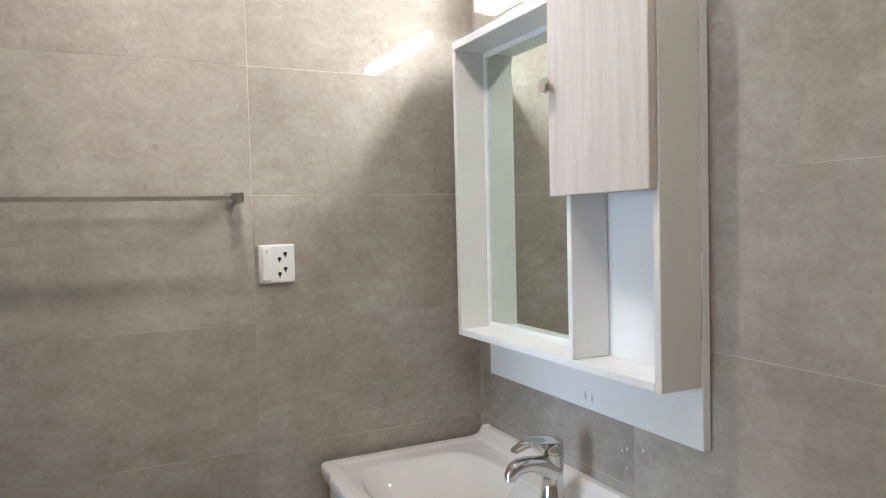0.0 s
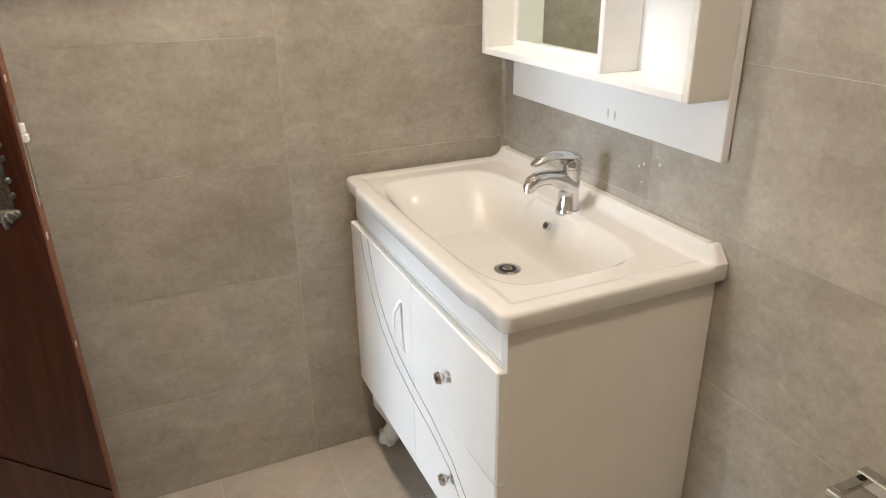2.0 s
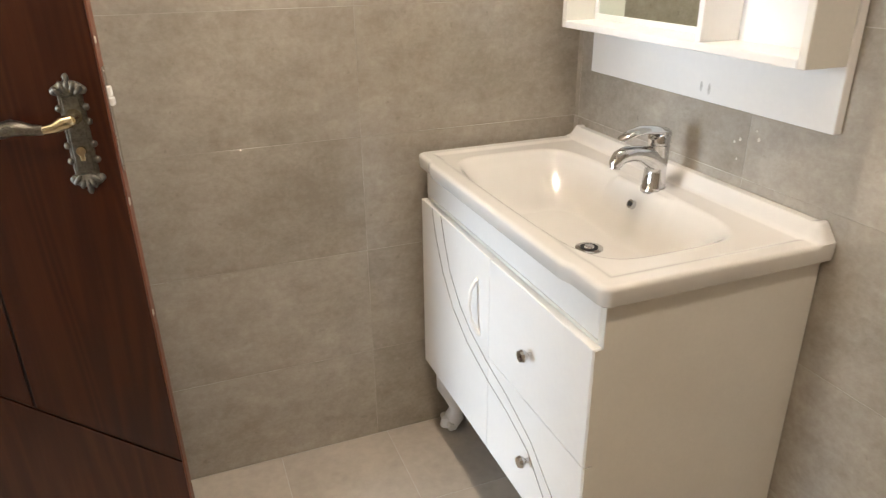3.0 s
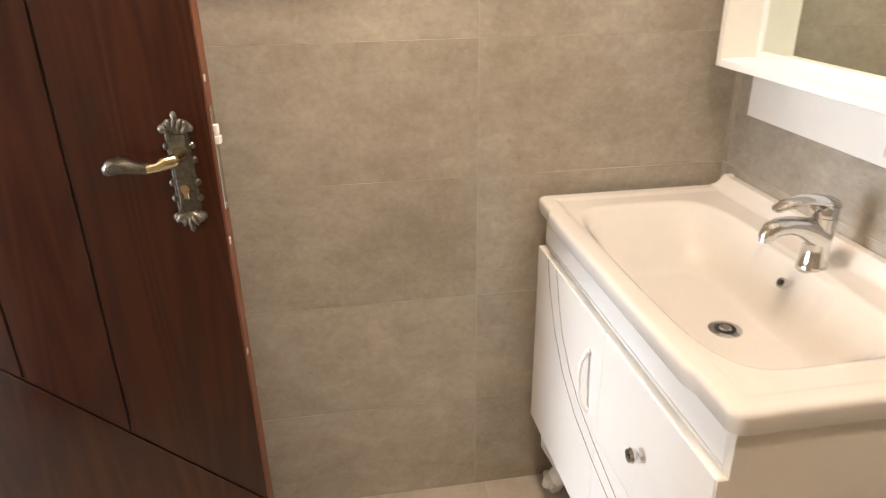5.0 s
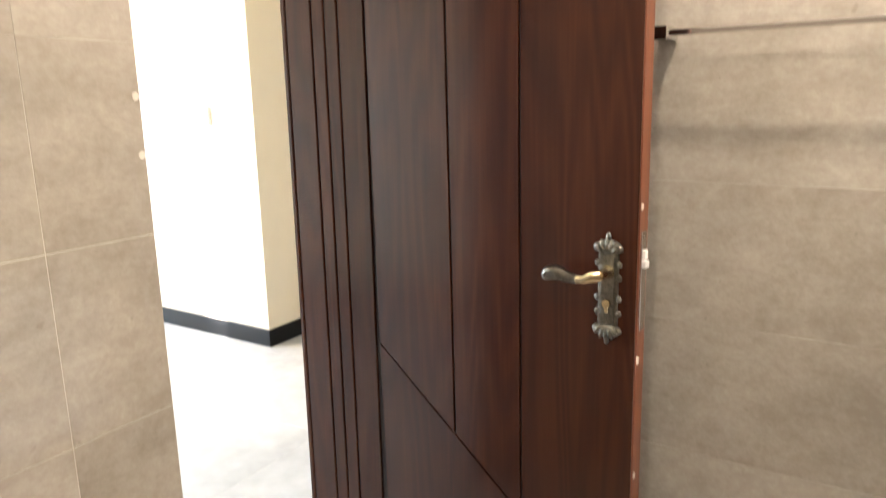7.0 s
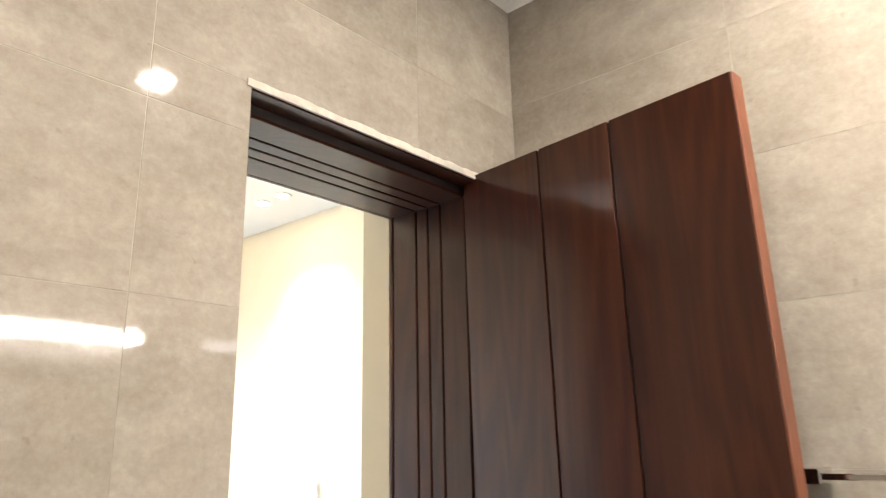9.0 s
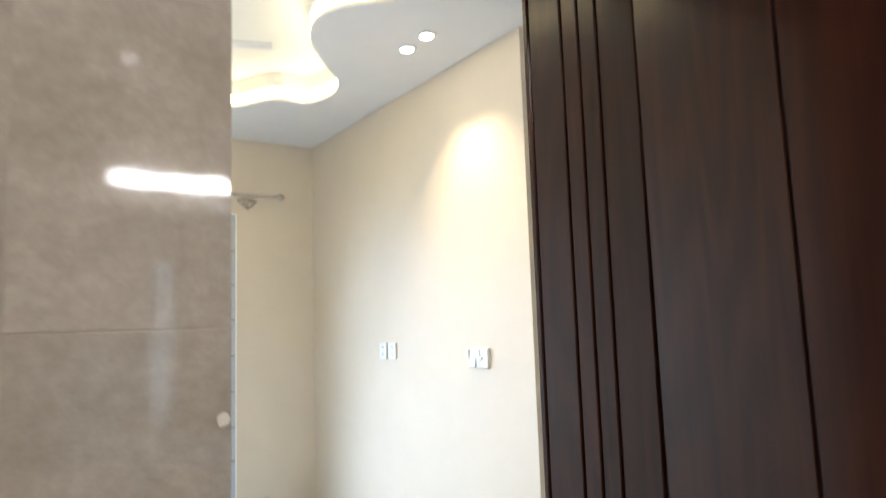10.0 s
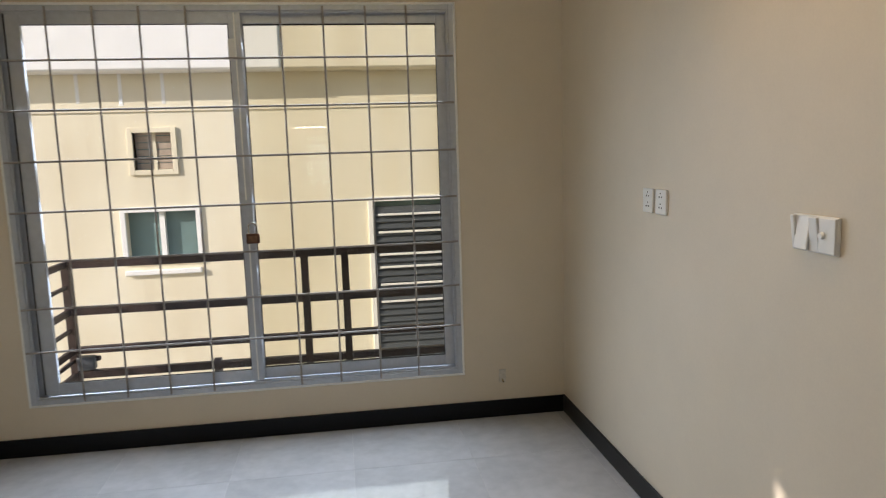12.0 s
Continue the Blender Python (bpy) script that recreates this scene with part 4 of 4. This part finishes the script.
smooth(part("shackle", tube([(0, -0.022, 0.020)] + [(0, 0.022 * -math.cos(a * math.pi / 8), 0.060 + 0.022 * math.sin(a * math.pi / 8)) for a in range(9)] + [(0, 0.022, 0.020)], 0.0058, 10), "steel", pl))

# curtain rod
cr = thing("curtain_rod", XB + 0.09, -0.62, 2.455, "steel curtain rod on three wall brackets", "curtain rod")
smooth(part("rod", tube([(0, -1.75, -0.03), (0, 0, 0.0), (0, 1.46, 0.03)], 0.0125, 14), "steel", cr))
for yy in (-1.25, 0.05, 1.26):
    shield = [(yy - 0.080, 0.012), (yy - 0.045, 0.026), (yy + 0.045, 0.026), (yy + 0.080, 0.012), (yy + 0.045, -0.030), (yy, -0.062), (yy - 0.045, -0.030)]
    bm = add_prism(bmesh.new(), [(y, z - 0.01) for y, z in shield], "x", -0.09, -0.078)
    bmesh.ops.bevel(bm, geom=list(bm.edges), offset=0.003, segments=2, affect="EDGES")
    part("bracket_plate", bm, "steel", cr)
    smooth(part("bracket_arm", tube([(-0.08, yy, -0.03), (-0.03, yy, -0.035), (0, yy, -0.012)], [0.018, 0.012, 0.017], 12), "steel", cr))
for s, yy in ((1, 1.46), (-1, -1.75)):
    smooth(part("finial", tube([(0, yy, 0.03 * s), (0, yy + s * 0.015, 0.03 * s), (0, yy + s * 0.04, 0.03 * s), (0, yy + s * 0.06, 0.03 * s)], [0.014, 0.022, 0.02, 0.004], 14), "steel", cr))


# sockets and switches on the cream wall
def plate(name, xc, zc, w, h, label, cat):
    t = thing(name, xc, YB, zc, label, cat)
    part("plate", box(-w / 2, w / 2, -0.011, 0.0, -h / 2, h / 2, 0.004, 3), "plastic", t)
    return t


for xc in (-5.080, -4.963):
    t = plate("wall_socket", xc, 1.327, 0.092, 0.100, "white double socket plate on the cream wall", "socket")
    t["group"] = "sockets on the switch wall"
    for zz in (0.020, -0.022):
        for dx in (-0.010, 0.010):
            part("socket_hole", tube([(dx, -0.010, zz), (dx, -0.0118, zz)], 0.004, 10), "dark", t)
        part("earth_hole", tube([(0, -0.010, zz + 0.014), (0, -0.0118, zz + 0.014)], 0.0035, 10), "dark", t)
t = plate("switch_plate", -4.053, 1.300, 0.180, 0.100, "wide white switch plate with several rockers", "switch")
for k, (x0, x1, tilt) in enumerate(((-0.089, -0.073, 7), (-0.070, -0.017, -7), (-0.014, 0.021, 7), (0.025, 0.088, 0))):
    bm = box(x0, x1, -0.017, -0.009, -0.047, 0.047, 0.003, 2)
    bmesh.ops.rotate(bm, verts=bm.verts, cent=((x0 + x1) / 2, -0.012, 0), matrix=Matrix.Rotation(radians(tilt), 3, "X"))
    part("rocker", bm, "plastic", t)
part("knob", tube([(0.040, -0.016, 0), (0.040, -0.025, 0)], [0.010, 0.008], 16), "plastic", t)
t = thing("aerial_outlet", XB, 0.785, 0.245, "small dusty white cable outlet low on the window wall", "socket")
part("plate", box(0.0, 0.010, -0.020, 0.020, -0.040, 0.040, 0.003, 2), "plaster", t)
part("cable_stub", tube([(0.008, 0, -0.02), (0.03, 0, -0.028)], 0.005, 10), "brass", t)

# downlights and ceiling fan
for lx in (-4.12, -3.93):
    d = thing("downlight", lx, 0.82, ZB, "small recessed downlight in the white ceiling", "downlight", group="downlights by the switch wall")
    smooth(part("rim", tube([(0, 0, -0.001), (0, 0, -0.008)], [0.055, 0.048], 24), "plastic", d))
    part("lens", tube([(0, 0, -0.0075), (0, 0, -0.0095)], [0.036, 0.034], 24), "bulb_glow", d)
fan = thing("ceiling_fan", -4.35, -0.55, ZB + 0.18, "white three-blade ceiling fan at rest", "ceiling fan")
smooth(part("downrod", tube([(0, 0, 0), (0, 0, -0.05), (0, 0, -0.055), (0, 0, -0.26)], [0.06, 0.05, 0.013, 0.013], 20), "plastic", fan))
smooth(part("motor", tube([(0, 0, -0.25), (0, 0, -0.27), (0, 0, -0.31), (0, 0, -0.35), (0, 0, -0.37)], [0.04, 0.11, 0.13, 0.10, 0.03], 28), "plastic", fan))
for k in range(3):
    bm = box(0.12, 0.68, -0.06, 0.06, -0.003, 0.003, 0.002, 1)
    bmesh.ops.rotate(bm, verts=bm.verts, cent=(0, 0, 0), matrix=Matrix.Rotation(radians(10), 3, "X"))
    bmesh.ops.transform(bm, verts=bm.verts, matrix=pose(0, 0, -0.31, 0, 0, 72 + 120 * k))
    part("blade", bm, "plastic", fan)

# ---- outside ----
structure("ground", box(-400, 400, -400, 400, -3.6, -3.4), "ground", "bare yard between the houses")
structure("balcony_floor", box(-7.10, XB - 0.2, -2.45, 2.4, -0.20, 0.02), "concrete", "grey concrete balcony floor")
br = thing("balcony_railing", -7.0, -0.9, 0.02, "dark brown painted steel balcony railing", "railing")
bpy.context.view_layer.update()
for z, h in ((0.925, 0.055), (0.620, 0.050), (0.365, 0.045), (0.205, 0.050)):
    child("rail", box(-7.020, -6.980, -1.84, 2.3, z - h / 2, z + h / 2, 0.003, 1), "rail", br)
    child("side_rail", box(-6.980, XB - 0.2, -1.85, -1.825, z - 0.02, z + 0.02, 0.003, 1), "rail", br)
for y in (-1.84, -0.955, -0.358, -0.093, 0.75, 1.55, 2.28):
    child("post", box(-7.025 if y != -0.955 else -7.018, -6.975 if y != -0.955 else -6.982, y - 0.024, y + 0.024, 0.02, 0.925 if y != -0.955 else 0.25, 0.003, 1), "rail", br)
child("bracket", box(-7.03, -6.97, -1.825, -1.715, 0.232, 0.325, 0.012, 2), "louvre", br, "grey bracket box on the lowest rail")
child("bracket_tab", box(-7.035, -7.0, -1.735, -1.690, 0.285, 0.315, 0.006, 1), "rail", br)
for k, z in enumerate((0.78, 0.50, 0.30)):
    child("side_rail", box(-6.980, XB - 0.2, -1.85, -1.832, z - 0.012, z + 0.012, 0.002, 1), "rail", br)

XF = -11.0
house = thing("neighbour_house", XF, 0, -3.4, "cream rendered neighbouring house with white parapet", "house")
bpy.context.view_layer.update()
FW = [(-2.46, -2.03, 1.46, 1.89), (-2.62, -1.82, 0.40, 0.965), (0.29, 2.10, -1.30, 0.98)]
ys = sorted({-11.0, 9.0, *[w[0] for w in FW], *[w[1] for w in FW]})
bm = bmesh.new()
for a, b in zip(ys, ys[1:]):
    holes = sorted([w for w in FW if w[0] <= a and w[1] >= b], key=lambda w: w[2])
    z = -3.4
    for w in holes:
        add_box(bm, XF - 0.25, XF, a, b, z, w[2])
        z = w[3]
    add_box(bm, XF - 0.25, XF, a, b, z, 2.62)
child("wall", bm, "facade", house)
# Black sheet in place of the rooms' shade behind the windows.
child("unlit_room_sheet", box(XF - 0.32, XF - 0.25, -11, 9, -3.4, 2.6), "dark", house)
child("parapet", box(XF - 0.3, XF + 0.32, -11, -0.70, 2.565, 3.45, 0.02, 1), "facade_white", house, "white overhanging parapet")
child("parapet", box(XF - 0.3, XF + 0.30, -0.70, 9, 2.565, 3.60, 0.02, 1), "facade", house, "cream overhanging parapet")
for yd, zd2 in ((-3.02, 2.24), (-2.55, 2.20), (-2.08, 2.22)):
    child("white_streak", box(XF, XF + 0.006, yd - 0.020, yd + 0.020, zd2, 2.57, 0.002, 1), "facade_white", house, "white streak running down the wall")
child("string_course", box(XF, XF + 0.02, -11, 9, 2.13, 2.16, 0.004, 1), "facade", house)
for n, (y0, y1, z0, z1) in enumerate(FW):
    w = child("window", box(XF - 0.12, XF - 0.11, y0, y1, z0, z1), "tinted_glass", house, ("small vent window with blind", "two-pane green glass window", "window behind grey louvres")[n])
    fm = "facade_white" if n else "facade"
    for a in ((y0 - 0.06, y0, z0 - 0.06, z1 + 0.06), (y1, y1 + 0.06, z0 - 0.06, z1 + 0.06), (y0, y1, z1, z1 + 0.06), (y0, y1, z0 - 0.06, z0)):
        f = part("frame", box(XF - 0.10, XF + 0.03, *a, 0.004, 1), fm, w)
        f.matrix_parent_inverse = Matrix.Identity(4)
    if n == 0:
        part("mullion", box(XF - 0.084, XF - 0.07, (y0 + y1) / 2 - 0.02, (y0 + y1) / 2 + 0.02, z0, z1), "facade", w)
        for k in range(6):
            part("blind_slat", box(XF - 0.10, XF - 0.085, y0, y1, z0 + 0.08 * k + 0.004, z0 + 0.08 * k + 0.074), "blind", w)
    if n == 1:
        part("mullion", box(XF - 0.108, XF - 0.03, (y0 + y1) / 2 - 0.03, (y0 + y1) / 2 + 0.03, z0, z1), "facade_white", w)
        part("sill", box(XF - 0.05, XF + 0.06, y0 - 0.05, y1 + 0.03, 0.215, 0.275, 0.01, 1), "facade_white", w)
    if n == 2:
        zz = z0 + 0.03
        while zz < z1 - 0.05:
            bm = box(XF - 0.09, XF + 0.03, y0, y1, zz, zz + 0.012)
            bmesh.ops.rotate(bm, verts=bm.verts, cent=(XF - 0.03, 0, zz), matrix=Matrix.Rotation(radians(62), 3, "Y"))
            part("louvre_blade", bm, "louvre", w)
            zz += 0.085
        for zz in (0.80, 0.58, 0.30, 0.14, -0.08, -0.3):
            part("louvre_bar", box(XF + 0.02, XF + 0.035, y0 + 0.06, y1, zz, zz + 0.028, 0.004, 1), "facade_white", w)

# ---- pieces of walls and floors ----
meshes = {}


def slab(w, h, d, mat, bevel=0.0002):
    """A shared flat piece, w by h in x and z, its face at y = 0 and d deep."""
    key = (round(w, 4), round(h, 4), d, mat)
    if key not in meshes:
        me = bpy.data.meshes.new("piece")
        b = bevel
        hx, hz = w / 2, h / 2
        vs = [(-hx, d, -hz), (hx, d, -hz), (hx, d, hz), (-hx, d, hz),
              (-hx, b, -hz), (hx, b, -hz), (hx, b, hz), (-hx, b, hz),
              (-hx + b, 0, -hz + b), (hx - b, 0, -hz + b), (hx - b, 0, hz - b), (-hx + b, 0, hz - b)]
        fs = [(8, 9, 10, 11)] + [(k, (k + 1) % 4, 4 + (k + 1) % 4, 4 + k) for k in range(4)] + [(4 + k, 4 + (k + 1) % 4, 8 + (k + 1) % 4, 8 + k) for k in range(4)]
        me.from_pydata(vs, [], fs)
        me.materials.append(M[mat])
        meshes[key] = me
    return meshes[key]


def cuts(lo, hi, anchor, step):
    k0 = math.floor((lo - anchor) / step)
    out = [lo]
    k = k0 + 1
    while anchor + k * step < hi - 0.01:
        if anchor + k * step > lo + 0.01:
            out.append(anchor + k * step)
        k += 1
    return out + [hi]


J = 0.0008


def tile_wall(parent, name, rects, place, mat, depth):
    for a0, a1, z0, z1 in rects:
        if a1 - a0 < 0.02 or z1 - z0 < 0.02:
            continue
        ob = new(name, slab(a1 - a0 - 2 * J, z1 - z0 - 2 * J, depth, mat))
        ob.parent = parent
        ob.matrix_world = place((a0 + a1) / 2, (z0 + z1) / 2)


ROWS = cuts(0, ZC, 1.195, 0.303)


def grid(cols, rows):
    return [(a, b, c, d) for a, b in zip(cols, cols[1:]) for c, d in zip(rows, rows[1:])]


tile_wall(north, "tile", grid(cuts(XW, 0.0028, -0.602, 0.603), ROWS), lambda a, z: pose(a, 0, z), "tile", 0.0006)
tile_wall(east, "tile", grid(cuts(YS, 0.0028, -0.622, 0.603), ROWS), lambda a, z: pose(0, a, z, 0, 0, -90), "tile", 0.0006)
tile_wall(south, "tile", grid(cuts(XW, 0, -0.602, 0.603), ROWS), lambda a, z: pose(a, YS, z, 0, 0, 180), "tile", 0.0006)
wrows = cuts(0, ZC, 1.468, 0.303)
wr = []
for a0, a1, z0, z1 in grid(cuts(YS, 0, -0.973, 0.603), wrows):
    if z0 >= OT or a1 <= OS or a0 >= ON:
        wr.append((a0, a1, z0, z1))
        continue
    zt = min(z1, OT)
    wr.append((a0, min(a1, OS), z0, zt))
    wr.append((max(a0, ON), a1, z0, zt))
    wr.append((a0, a1, OT, z1) if z1 > OT else (0, 0, 0, 0))
tile_wall(west, "tile", wr, lambda a, z: pose(XW, a, z, 0, 0, 90), "tile", 0.0006)
tile_wall(bath_floor, "tile", grid(cuts(XW, 0, -0.885, 0.311), cuts(YS, 0, -0.31, 0.311)), lambda a, y: pose(a, y, 0, -90), "floor_tile", 0.0006)
tile_wall(bed_floor, "tile", grid(cuts(XB, -1.90, -2.055, 0.603), cuts(YT, YH, -0.10, 0.603)), lambda a, y: pose(a, y, 0, -90), "marble", 0.0006)


# small plaster marks left on the tiles
def mark(parent, x, y, z, r, axis):
    bm = bmesh.new()
    flat = (0.15, 1, 1.2) if axis == "x" else (1, 0.15, 1.2)
    bmesh.ops.create_icosphere(bm, subdivisions=2, radius=r, matrix=Matrix.LocRotScale((x, y, z), None, flat))
    for v in bm.verts:
        v.co += Vector((0, 1, 1)) * (noise.noise(v.co * 160) * r * 0.25)
    return smooth(part("plaster_mark", bm, "plaster", parent))


mark(east, 0, -0.602, 0.965, 0.0035, "x")
mark(east, 0, -0.648, 0.975, 0.0035, "x")
mark(east, 0, -0.588, 0.958, 0.0025, "x")
mark(east, 0, -0.600, 0.926, 0.0022, "x")
mark(east, 0, -0.640, 0.990, 0.0022, "x")
for y, z in ((-0.801, 1.386), (-0.801, 1.294)):
    mark(west, XW, y, z, 0.006, "x")
